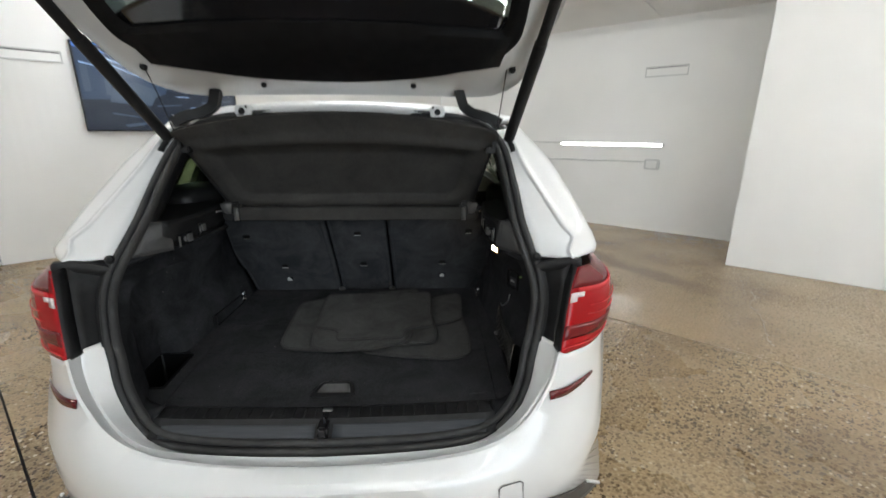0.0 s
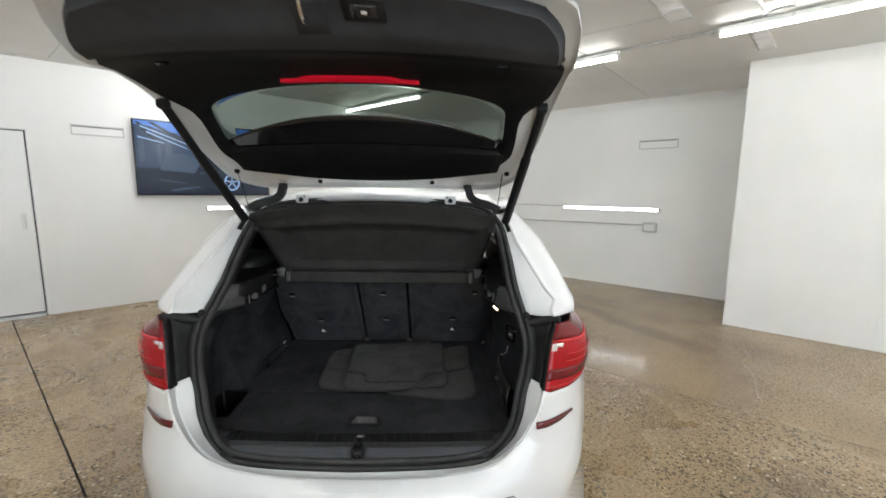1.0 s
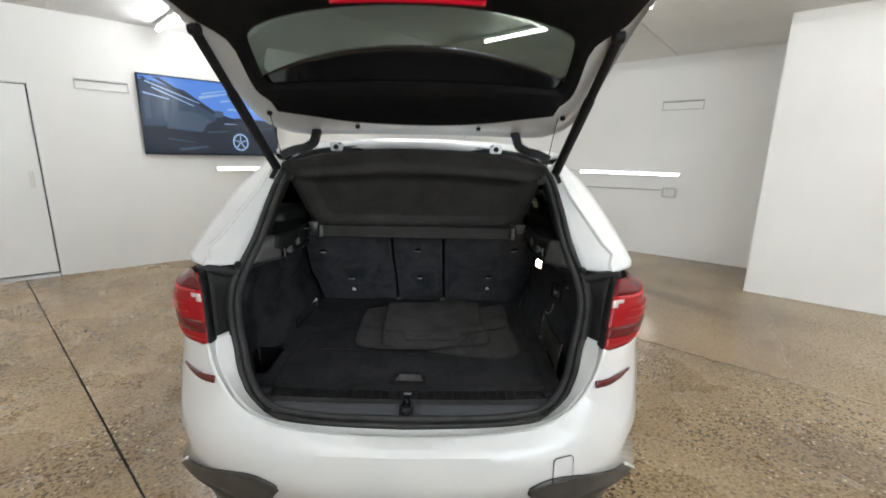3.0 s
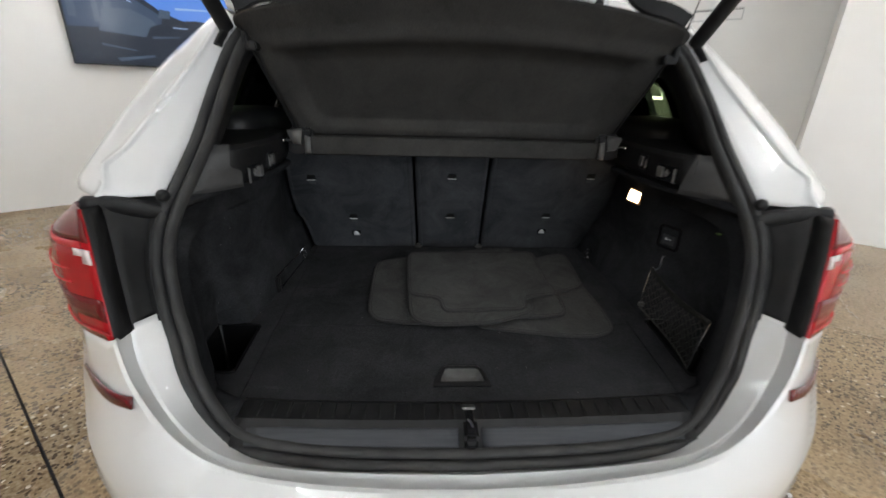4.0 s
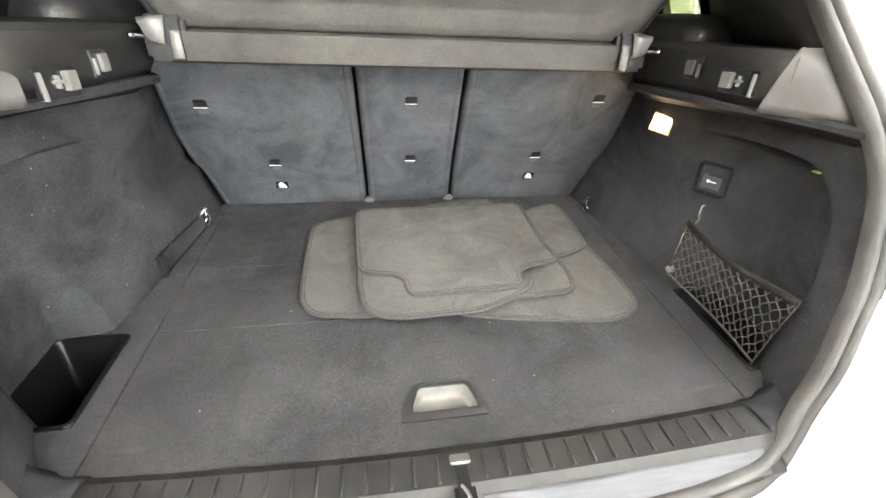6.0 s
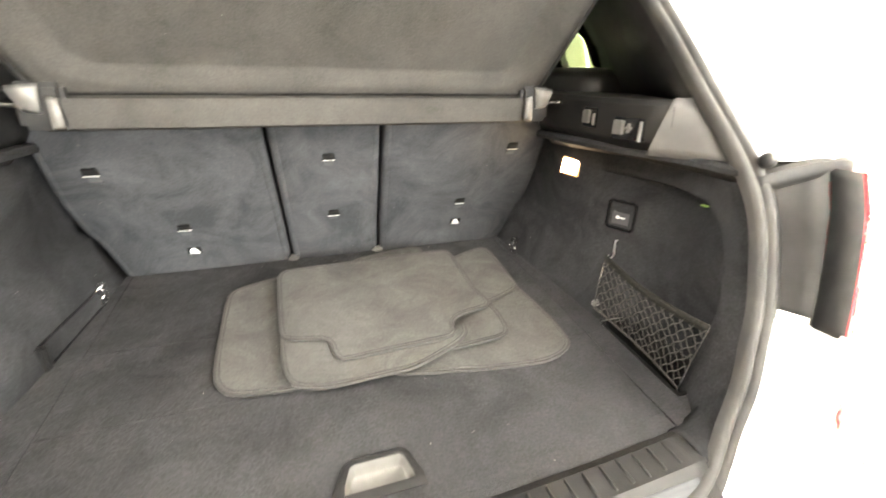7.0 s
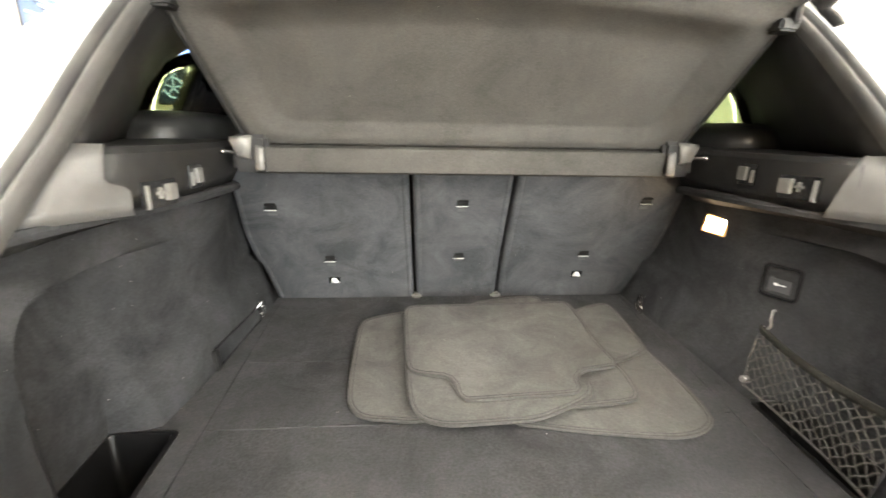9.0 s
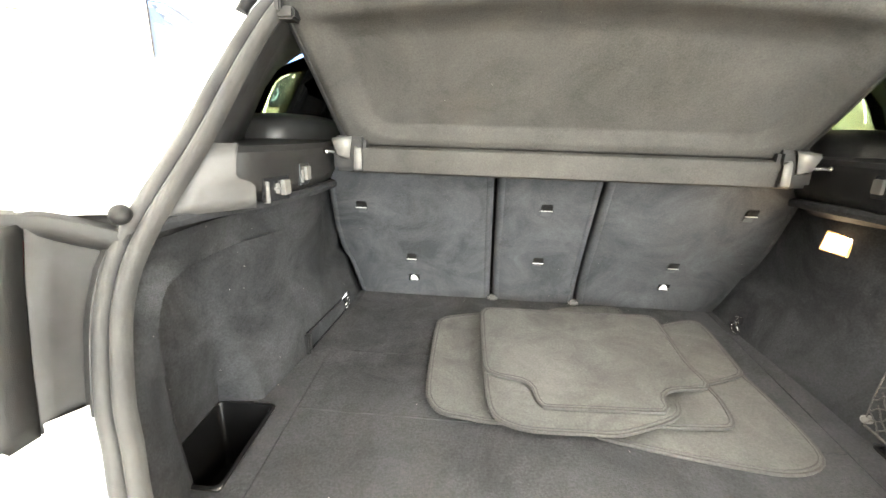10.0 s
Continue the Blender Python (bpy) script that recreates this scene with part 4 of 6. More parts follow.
for sgn in (1, -1):
    lamp = part("tail_lamp", lamp_patch(0, 19, 0, 17, 0.0, sgn), RED_LENS, car, "glossy red wraparound tail lamp", thick=0.006)
    part("upper_lens", lamp_patch(14, 19, 0, 17, 0.004, sgn), DARK_RED, lamp, thick=0.003)
    part("light_bar", lamp_patch(13, 14, 1, 17, 0.0055, sgn), BRIGHT_RED, lamp, thick=0.002)
    part("indicator_lens", lamp_patch(11, 13, 0, 1, 0.0055, sgn), PALE_LENS, lamp, "pale translucent wedge", thick=0.002)
    part("indicator_lens", lamp_patch(12, 13, 1, 2, 0.0055, sgn), PALE_LENS, lamp, thick=0.002)
    part("dark_band", lamp_patch(3, 6, 0, 15, 0.004, sgn), DARK_RED, lamp, thick=0.002)
    for v, u0, u1 in ((10, 3, 10), (8, 3, 9)):
        row = [Vector(LS[v][u]) + Vector((0.004, -0.006, 0)) for u in range(u0, u1 + 1)]
        part("light_bar", rod([(sgn * p.x, p.y, p.z) for p in row], 0.0018, 6), BRIGHT_RED, lamp)
    edge = [Vector(LS[1][u]) + Vector((0.003, -0.005, 0.004)) for u in range(0, 15)]
    part("light_bar", rod([(sgn * p.x, p.y, p.z) for p in edge], 0.0018, 6), BRIGHT_RED, lamp)
    # inner flank of the lamp
    inn = spline(LAMP_IN, 16)
    flank = [[(sgn * x, y, z) for x, y, z in inn], [(sgn * (x - 0.002), y + 0.015, z) for x, y, z in inn], [(sgn * (x - 0.004), y + 0.04, z) for x, y, z in inn]]
    part("lamp_flank", grid(flank), BLACK_PLASTIC, lamp, thick=0.003)
    # recess
    rec = []
    for k in range(15):
        z = 0.876 + (1.104 - 0.876) * k / 14
        li = [float(np.interp(z, [p[2] for p in LAMP_IN], [p[j] for p in LAMP_IN])) for j in (0, 1)]
        xs, ys = seal_x(z) + 0.013, seal_y(z)
        rec.append([(sgn * x, y, z + dz) for x, y, dz in ((xs, ys, 0), (xs + 0.008, ys - 0.006, 0), (xs + 0.016, ys - 0.004, 0), (xs + 0.018, ys + 0.004, 0), (0.3 * (xs + 0.018) + 0.7 * li[0], 0.4 * ys + 0.6 * li[1] + 0.030, 0), (li[0] - 0.006, li[1] + 0.040, 0))])
    part("lamp_recess", grid(rec), BLACK_PLASTIC, car, "black plastic panel between seal and tail lamp", thick=0.003)
    top0 = spline([(0.598, 0.110, 1.076), (0.63, 0.098, 1.088), (0.68, 0.080, 1.102), (0.722, 0.062, 1.106)], 10)
    top = [[(sgn * x, y + 0.010, z + 0.005) for x, y, z in top0], [(sgn * x, y, z + 0.002) for x, y, z in top0], [(sgn * x, y - 0.004, z - 0.006) for x, y, z in top0], [(sgn * x, y - 0.002, z - 0.020) for x, y, z in top0], [(sgn * x, y + 0.006, z - 0.028) for x, y, z in top0], [(sgn * x, y + 0.03, z - 0.030) for x, y, z in top0]]
    part("recess_ledge", grid(top), BLACK_PLASTIC, car, thick=0.003)
    bot0 = spline([(0.622, 0.036, 0.882), (0.64, 0.012, 0.880), (0.66, -0.026, 0.872)], 6)
    part("recess_base", grid([[(sgn * x, y, z) for x, y, z in bot0], [(sgn * (x + 0.01), y + 0.07, z) for x, y, z in bot0]]), WHITE_PAINT, car, thick=0.003)
    kb = bmesh.new()
    bmesh.ops.create_uvsphere(kb, u_segments=14, v_segments=10, radius=0.0125, matrix=Matrix.Translation((sgn * 0.603, 0.105, 1.106)))
    part("rubber_stop", kb, BLACK_PLASTIC, car, "round black rubber stop")

# D-pillar quarter panels
GROOVE = [(0.698, 0.080, 1.104), (0.690, 0.096, 1.121), (0.700, 0.117, 1.140), (0.710, 0.136, 1.155), (0.702, 0.152, 1.166), (0.687, 0.172, 1.183), (0.676, 0.190, 1.202), (0.654, 0.226, 1.242), (0.628, 0.27, 1.29), (0.594, 0.318, 1.35), (0.572, 0.388, 1.42), (0.552, 0.430, 1.462)]
OUTER = [(0.795, 0.16, 1.104), (0.806, 0.178, 1.125), (0.800, 0.21, 1.152), (0.789, 0.245, 1.187), (0.771, 0.29, 1.235), (0.744, 0.345, 1.292), (0.714, 0.40, 1.352), (0.664, 0.45, 1.415), (0.598, 0.49, 1.485)]
FAR = [(0.860, 0.42, 1.09), (0.855, 0.45, 1.13), (0.838, 0.50, 1.165), (0.822, 0.55, 1.20), (0.802, 0.60, 1.245), (0.772, 0.66, 1.305), (0.737, 0.72, 1.37), (0.682, 0.80, 1.435), (0.62, 0.90, 1.50)]
gr, ou, fa = spline(GROOVE, 40), spline(OUTER, 40), spline(FAR, 40)
for sgn in (1, -1):
    rows = []
    for k in range(40):
        g, o, f = Vector(gr[k]), Vector(ou[k]), Vector(fa[k])
        z = g.z
        s = Vector((seal_x(z) + 0.012, seal_y(z) + 0.002, z - 0.002))
        n = (o - g)
        e = Vector((0.0035, -0.0065, 0.0035))
        row = [s, s.lerp(g, 0.35), s.lerp(g, 0.7), s.lerp(g, 0.94), g, g + n * 0.012 + e, g + n * 0.04 + e * 1.25, g + n * 0.07 + e * 0.9,
               g + n * 0.25 + e * 0.8, g + n * 0.5 + e * 0.7, g + n * 0.75 + e * 0.5, o, o.lerp(f, 0.35) + Vector((0.010, 0, 0.004)), f]
        rows.append([(sgn * p.x, p.y, p.z) for p in row])
    part("quarter_panel", grid(rows), WHITE_PAINT, car, "white rear pillar with a curved gutter", thick=0.003, sharp=38)

# roof, sides, glasshouse, bonnet
ROOF = [(0.478, 1.508, 0.50), (0.52, 1.535, 0.60), (0.9, 1.555, 0.635), (1.5, 1.56, 0.64), (2.1, 1.53, 0.62), (2.35, 1.49, 0.60)]
rr = [[(w * t, y - 0.03 * (1 - abs(t)) * (1 if y < 0.6 else 0), z + 0.012 - 0.05 * abs(t) ** 2.4) for t in np.linspace(-1, 1, 17)] for y, z, w in ROOF]
part("roof", grid(rr), WHITE_PAINT, car, thick=0.02)
hl = [[(0.97 * w * t, y + 0.03, z - 0.03 - 0.05 * abs(t) ** 2.4) for t in np.linspace(-1, 1, 13)] for y, z, w in ROOF]
part("headliner", grid(hl), LEATHER, car, thick=0.006)
HOOD = [(2.35, 1.49, 0.60), (2.75, 1.28, 0.68), (3.15, 1.06, 0.76)]
part("windscreen", grid([[(w * t, y, z - 0.03 * abs(t) ** 2) for t in np.linspace(-1, 1, 13)] for y, z, w in HOOD]), GLASS, car, thick=0.005)
BON = [(3.15, 1.05, 0.80), (3.5, 0.99, 0.82), (3.9, 0.86, 0.78), (4.1, 0.68, 0.72), (4.14, 0.45, 0.70), (4.10, 0.25, 0.70)]
part("bonnet", grid([[(w * t, y - 0.10 * abs(t) ** 3, z - 0.05 * abs(t) ** 3) for t in np.linspace(-1, 1, 17)] for y, z, w in BON]), WHITE_PAINT, car, thick=0.008)


def arch(y):
    z = 0.28
    for yw in (0.72, 3.38):
        d = abs(y - yw)
        if d < 0.36:
            z = max(z, 0.32 + math.sqrt(0.36 ** 2 - d * d))
    return z


def belt(y):
    return float(np.interp(y, [0.34, 0.9, 3.2, 4.0], [1.10, 1.10, 1.03, 0.84]))


def side_x(y, z):
    return 0.895 - 0.10 * max(0.0, (y - 3.2) / 0.9) ** 2 - 0.9 * max(0.0, z - 0.86) ** 2 - 0.05 * max(0.0, 0.5 - z)


for sgn in (1, -1):
    ys = sorted(set([round(0.34 + 3.7 * k / 70, 4) for k in range(71)]))
    rows = []
    for y in ys:
        z0, z1 = arch(y), belt(y)
        rows.append([(sgn * side_x(y, z0 + (z1 - z0) * t), y, z0 + (z1 - z0) * t) for t in np.linspace(0, 1, 12)])
    part("body_side", grid(rows), WHITE_PAINT, car, thick=0.006)
    gl = []
    for y in np.linspace(0.72, 2.95, 24):
        b0 = Vector((side_x(y, belt(y)) - 0.004, y, belt(y)))
        top_z = float(np.interp(y, [0.72, 1.0, 2.3, 2.95], [1.34, 1.455, 1.47, 1.15]))
        t0 = Vector((float(np.interp(top_z, [1.10, 1.3, 1.47], [0.85, 0.755, 0.635])), y + 0.0, top_z))
        gl.append([(sgn * p.x, p.y, p.z) for p in (b0.lerp(t0, t) + Vector((0.012 * math.sin(math.pi * t), 0, 0)) for t in np.linspace(0, 1, 7))])
    part("side_glass", grid(gl), GLASS, car, "green-tinted side window", thick=0.004)
    for y0, y1 in ((0.93, 1.70), (2.02, 2.16)):
        pl = []
        for y in (y0, y1):
            pl.append([(sgn * (float(np.interp(z, [1.10, 1.3, 1.5], [0.85, 0.758, 0.625])) + 0.004), y, z) for z in (1.04, 1.2, 1.35, 1.50)])
        part("pillar", grid(pl), GLOSS_BLACK, car, thick=0.03)
    rail = spline([(sgn * 0.66, 0.80, 1.44), (sgn * 0.635, 1.2, 1.49), (sgn * 0.635, 2.1, 1.49), (sgn * 0.66, 2.5, 1.38), (sgn * 0.80, 3.15, 1.06)], 30)
    part("roof_rail", rod(rail, 0.035, 8), WHITE_PAINT, car)
    trim = [[(sgn * 0.80, y, 0.5), (sgn * 0.80, y, 0.95), (sgn * 0.79, y, 1.09), (sgn * 0.835, y, 1.11)] for y in np.linspace(0.62, 3.1, 8)]
    part("door_lining", grid(trim), LEATHER, car, thick=0.01)
    for yw in (0.72, 3.38):
        tyre = bmesh.new()
        n, prof = 36, [(0.20, 0.0), (0.30, 0.0), (0.325, 0.02), (0.325, 0.19), (0.30, 0.21), (0.20, 0.21)]
        rows = [[(sgn * (0.67 + w), yw + r * math.cos(2 * math.pi * k / n), 0.325 + r * math.sin(2 * math.pi * k / n)) for k in range(n)] for r, w in prof]
        wheel = part("wheel", grid(rows, True, tyre), TYRE, car, "black tyre on a silver alloy rim")
        rim = disc(bmesh.new(), (sgn * 0.70, yw, 0.325), (sgn, 0, 0), 0.205, 0.15, 30, 0.02)
        part("rim", rim, STEEL, wheel)
part("underbody", boxes(((-0.72, 0.02, 0.22), (0.72, 3.9, 0.34)), bevel=0.02), BLACK_PLASTIC, car)
part("dashboard", boxes(((-0.72, 2.55, 0.5), (0.72, 3.1, 1.02)), bevel=0.06), LEATHER, car)

# ---- boot interior ----
# boot floor board with a fold line and a pull handle
FX = 0.4945


def board_rows(y0, y1, n, x, cols=25):
    out = []
    for k in range(n):
        y = y0 + (y1 - y0) * k / (n - 1)
        out.append([(x * t, y + (0.028 * abs(t) ** 3 - 0.012 if y < 0.07 else 0.0), boot_floor(y)) for t in np.linspace(-1, 1, cols)])
    return out


def handle_hole(bm):
    """Cut the board open under the pull handle."""
    gone = []
    for f in bm.faces:
        c = f.calc_center_median()
        if 0.0765 < c.y < 0.1325 and -0.062 + 0.22 * (c.y - 0.0765) < c.x < 0.054 - 0.22 * (c.y - 0.0765):
            gone.append(f)
    bmesh.ops.delete(bm, geom=gone, context="FACES")
    return bm


part("boot_floor", handle_hole(grid(board_rows(0.024, 0.3030, 56, FX, 161))), CARPET, car, "dark charcoal carpeted boot floor", thick=0.012, smooth=False)
part("boot_floor_panel", grid(board_rows(0.3052, 0.80, 16, FX)), CARPET, car, thick=0.012, smooth=False)
for yc in (0.304, 0.497):
    fold = [[(x, yc - 0.0018 + 0.0008 * math.sin(37 * x), boot_floor(yc) + 0.0063), (x, yc, boot_floor(yc) + 0.0070), (x, yc + 0.0018 + 0.0008 * math.sin(23 * x), boot_floor(yc) + 0.0063)] for x in np.linspace(-FX + 0.01, 0.02, 24)]
    part("fold_line", grid(fold), FOLD_WORN, car, "pale worn fold line in the carpet", thick=0.0006)
part("boot_subfloor", boxes(((-0.66, 0.06, 0.52), (0.66, 0.86, 0.56))), BLACK_PLASTIC, car)


def floor_handle():
    outer = [(-0.072, 0.07), (0.062, 0.07), (0.060, 0.09), (0.047, 0.128), (0.036, 0.137), (-0.040, 0.137), (-0.053, 0.13), (-0.070, 0.09)]
    inner = [(-0.054, 0.083), (0.047, 0.083), (0.046, 0.095), (0.038, 0.123), (0.032, 0.128), (-0.036, 0.128), (-0.043, 0.123), (-0.053, 0.095)]
    bm = bmesh.new()
    top = lambda y: boot_floor(y) + 0.0062
    middle = [(0.5 * (a + c), 0.5 * (b + d)) for (a, b), (c, d) in zip(outer, inner)]
    rows = [[(x, y, top(y) + dz) for x, y in ring] for ring, dz in ((outer, -0.001), (outer, 0.003), (middle, 0.006), (inner, 0.005), (inner, 0.0))]
    h = part("pull_handle", grid(rows, True, bm), BLACK_PLASTIC, car, "black framed pull handle with a silver cup")
    bm = bmesh.new()
    grid([[(x, y, top(y) + 0.002) for x, y in inner], [(x * 0.97, 0.105 + (y - 0.105) * 0.95, top(y) - 0.004) for x, y in inner], [(x * 0.92, 0.106 + (y - 0.105) * 0.86, top(y) - 0.018) for x, y in inner], [(x * 0.84, 0.106 + (y - 0.105) * 0.74, top(y) - 0.021) for x, y in inner], [(0, 0.105, top(0.105) - 0.022)] * 8], True, bm)
    part("cup", bm, LIGHT_GREY, h, "pale grey plastic cup")


floor_handle()


# the scooped pocket in each side trim: its front edge along z, and the height of its upper edge
POCKET = {-1: ([0.65, 0.76, 0.83, 0.89, 0.934, 0.976, 0.998, 1.010, 1.016], [0.135, 0.119, 0.113, 0.113, 0.117, 0.131, 0.146, 0.175, 0.240], 1.016),
          1: ([0.65, 0.70, 0.80, 0.848, 0.886, 0.946, 0.985, 1.012, 1.030, 1.036], [0.130, 0.116, 0.100, 0.096, 0.102, 0.117, 0.135, 0.154, 0.185, 0.240], 1.036)}
FOOT = {-1: ([0.10, 0.300, 0.314, 0.44, 0.80], [0.652, 0.650, 0.572, 0.548, 0.505]), 1: ([0.09, 0.315, 0.340, 0.44, 0.80], [0.652, 0.648, 0.552, 0.545, 0.505])}


def pocket_edge(z, sgn):
    zs, ys, top = POCKET[sgn]
    return float(np.interp(z, zs, ys))


def wall_x(y, z, sgn=-1):
    """Half-width of the boot's side trim at depth y and height z."""
    y_s = seal_y(z) + 0.006
    y_f = pocket_edge(z, sgn)
    # the proud band behind the seal, then the long flank towards the seats
    flank = float(np.interp(y, [0.13, 0.25, 0.36, 0.45, 0.52, 0.58, 0.66, 0.80], [0.590, 0.590, 0.588, 0.572, 0.556, 0.552, 0.562, 0.566]))
    t = smooth(y_s, max(y_s + 0.07, 0.15), y)
    x = (seal_x(z) - 0.008) * (1 - t) + flank * t
    # scoop
    inside = smooth(0.0, 0.009, y - y_f) * (1 - smooth(POCKET[sgn][2] - 0.010, POCKET[sgn][2], z))
    depth = float(np.interp(y, [0.10, 0.28, 0.36, 0.46], [0.056, 0.052, 0.018, 0.0]))
    x += depth * inside
    # wheel arch bulge below, which closes the gap to the seat backs
    x -= 0.024 * smooth(0.56, 0.66, y) * (1 - smooth(0.86, 0.885, z))
    if y > y_f:
        w = (1 - smooth(0.70, 0.87, z)) * smooth(0.0, 0.009, y - y_f)
        x = x * (1 - w) + float(np.interp(y, *FOOT[sgn])) * w
    return x


def holder_x(y):
    """Plan of the black load-cover holder."""
    return float(np.interp(y, [0.13, 0.16, 0.23, 0.30, 0.385, 0.50, 0.615], [0.575, 0.556, 0.512, 0.492, 0.487, 0.494, 0.510]))


def side_trims():
    for sgn in (1, -1):
        top = POCKET[sgn][2]
        zs = [0.640, 0.655, 0.67, 0.69, 0.71, 0.73, 0.75, 0.77, 0.79, 0.81, 0.83, 0.85, 0.862, 0.872, 0.885, 0.90, 0.92, 0.94, 0.955, 0.97, 0.98, 0.988, 0.994]
        zs += [top + d for d in (-0.018, -0.014, -0.0115, -0.009, -0.0065, -0.004, 0.0, 0.008, 0.02)] + [1.07, 1.09, 1.105]
        rows = []
        for z in zs:
            y_s, y_f = seal_y(z) + 0.006, pocket_edge(z, sgn)
            y_f = max(y_f, y_s + 0.01)
            ys = [y_s + (y_f - y_s) * t for t in (0, 0.25, 0.5, 0.75, 0.92, 1.0)] + [y_f + d for d in (0.0025, 0.005, 0.0075, 0.010, 0.0125, 0.015)]
            ys += [y_f + 0.015 + (0.27 - y_f) * t for t in (0.25, 0.5, 0.75)] + [0.288, 0.30, 0.31, 0.318, 0.326, 0.334, 0.342, 0.36, 0.38, 0.41, 0.44, 0.48, 0.52, 0.56, 0.585, 0.61, 0.635, 0.66, 0.70, 0.75, 0.80]
            rows.append([(sgn * wall_x(y, z, sgn), y, z) for y in ys])
        part("side_trim", grid(rows), CARPET_SIDE, car, "dark carpeted boot side trim with a scooped pocket", thick=0.003, sharp=70)
        # floor strips beside the board, round a well
        z = lambda y: boot_floor(y) + 0.001
        x0, y0, y1, xw = (0.536, 0.120, 0.302, 0.650) if sgn < 0 else (0.550, 0.098, 0.327, 0.650)
        for name, xa, xb, ya, yb in (("floor_strip", 0.4958, x0, 0.04, 0.80), ("floor_strip", x0, 0.66, y1, 0.80), ("floor_strip", x0, 0.62, 0.02, y0)):
            part(name, grid([[(sgn * xa, y, z(y)), (sgn * xb, y, z(y))] for y in np.linspace(ya, yb, 6)]), CARPET, car, thick=0.012, smooth=False)
        bm = bmesh.new()
        bot = 0.575
        inner = [(x0 + 0.004, y0 + 0.004), (xw - 0.002, y0 + 0.004), (xw - 0.002, y1 - 0.004), (x0 + 0.004, y1 - 0.004)]

        def rounded(pts, r, n=5):
            out = []
            for k in range(4):
                p, a, b = Vector(pts[k]), Vector(pts[k - 1]), Vector(pts[(k + 1) % 4])
                u, v = (a - p).normalized() * r, (b - p).normalized() * r
                out += [tuple(p + u * (1 - q) ** 2 + v * q * q) for q in np.linspace(0, 1, n)]
            return out

        lip = rounded([(x0 - 0.002, y0 - 0.002), (xw + 0.004, y0 - 0.002), (xw + 0.004, y1 + 0.002), (x0 - 0.002, y1 + 0.002)], 0.012)
        ring = rounded(inner, 0.014)
        c = Vector(((x0 + xw) / 2, (y0 + y1) / 2))
        low = [tuple(c + (Vector(p) - c) * 0.86) for p in ring]
        rows = [[(sgn * x, y, z(y) + 0.007) for x, y in lip], [(sgn * x, y, z(y) + 0.0085) for x, y in ring], [(sgn * x, y, z(y) + 0.002) for x, y in [tuple(c + (Vector(p) - c) * 0.97) for p in ring]],
                [(sgn * x, y, bot + 0.01) for x, y in low], [(sgn * (c.x + (x - c.x) * 0.9), c.y + (y - c.y) * 0.9, bot) for x, y in low], [(sgn * c.x, c.y, bot)] * len(ring)]
        part("storage_well", grid(rows, True, bm), WELL_BLACK, car, "open black plastic storage well", thick=0.002, sharp=50)
        # rounded carpeted ledge over the trim, and the black load-cover holder on it
        plan = [(0.585, 0.125, 1.088), (0.549, 0.20, 1.095), (0.517, 0.30, 1.097), (0.502, 0.40, 1.097), (0.504, 0.50, 1.095), (0.518, 0.61, 1.090)]
        rail = spline([(sgn * x, y, zz) for x, y, zz in plan], 24)
        part("side_rail", sweep(rail, [(-0.010, -0.008), (-0.012, 0.000), (-0.009, 0.006), (0.0, 0.009), (0.009, 0.006), (0.012, 0.0), (0.010, -0.008)], up=(0, 0, 1)), CARPET_SIDE, car)
        under = [[(x, y, zz - 0.006), (sgn * (0.35 * abs(x) + 0.65 * wall_x(y, 1.07, sgn)), y, zz - 0.014), (sgn * (wall_x(y, 1.07, sgn) + 0.004), y, zz - 0.030)] for x, y, zz in rail]
        part("ledge", grid(under), CARPET_SIDE, car, thick=0.003)
        ys = [0.215, 0.25, 0.29, 0.33, 0.385, 0.44, 0.50, 0.56, 0.615]
        face = [[(sgn * (holder_x(y) + 0.014), y, 1.102) for y in ys], [(sgn * (holder_x(y) + 0.002), y, 1.124) for y in ys], [(sgn * holder_x(y), y, 1.176) for y in ys],
                [(sgn * (holder_x(y) + 0.006), y + 0.004, 1.184) for y in ys], [(sgn * (holder_x(y) + 0.13), y + 0.09, 1.188) for y in ys], [(sgn * 0.79, y + 0.20, 1.184) for y in ys]]
        holder = part("cover_holder", grid(face), BLACK_PLASTIC, car, "black plastic load-cover holder", thick=0.004, sharp=30)
        tri = []
        for zz, yb in ((1.096, 0.238), (1.112, 0.238), (1.128, 0.238), (1.134, 0.232), (1.141, 0.217), (1.147, 0.213), (1.170, 0.215), (1.190, 0.219)):
            yb = yb if sgn < 0 else 0.240 - 0.25 * (zz - 1.096)
            xs, y_s = seal_x(zz) - 0.014, seal_y(zz) + 0.014
            xe = holder_x(yb) - 0.005
            tri.append([(sgn * (xs + (xe - xs) * t), y_s + (yb - y_s) * t, zz) for t in (0, 0.3, 0.6, 0.94, 1.0)] + [(sgn * (xe + 0.012), yb + 0.004, zz)])
        part("pillar_cover", grid(tri), COVER_GREY, car, "grey plastic corner cover", thick=0.003)
        for yr, zc, long in (((0.388, 1.149, 0.0), (0.300, 1.137, 1.0)) if sgn > 0 else ((0.388, 1.135, 0.0), (0.308, 1.119, 1.0))):
            def on_face(bm, y0, y1, z0, z1, out, bevel=0.0008):
                b2 = bmesh.new()
                box(b2, (-out, y0, z0), (0.003, y1, z1), bevel)
                for v in b2.verts:
                    v.co.x = sgn * (v.co.x + holder_x(v.co.y))
                me = bpy.data.meshes.new("piece")
                b2.to_mesh(me)
                b2.free()
                bm.from_mesh(me)
                bpy.data.meshes.remove(me)
            bm = bmesh.new()
            on_face(bm, yr - 0.026 - 0.020 * long, yr + 0.013, zc - 0.020, zc + 0.018, 0.0035, 0.001)
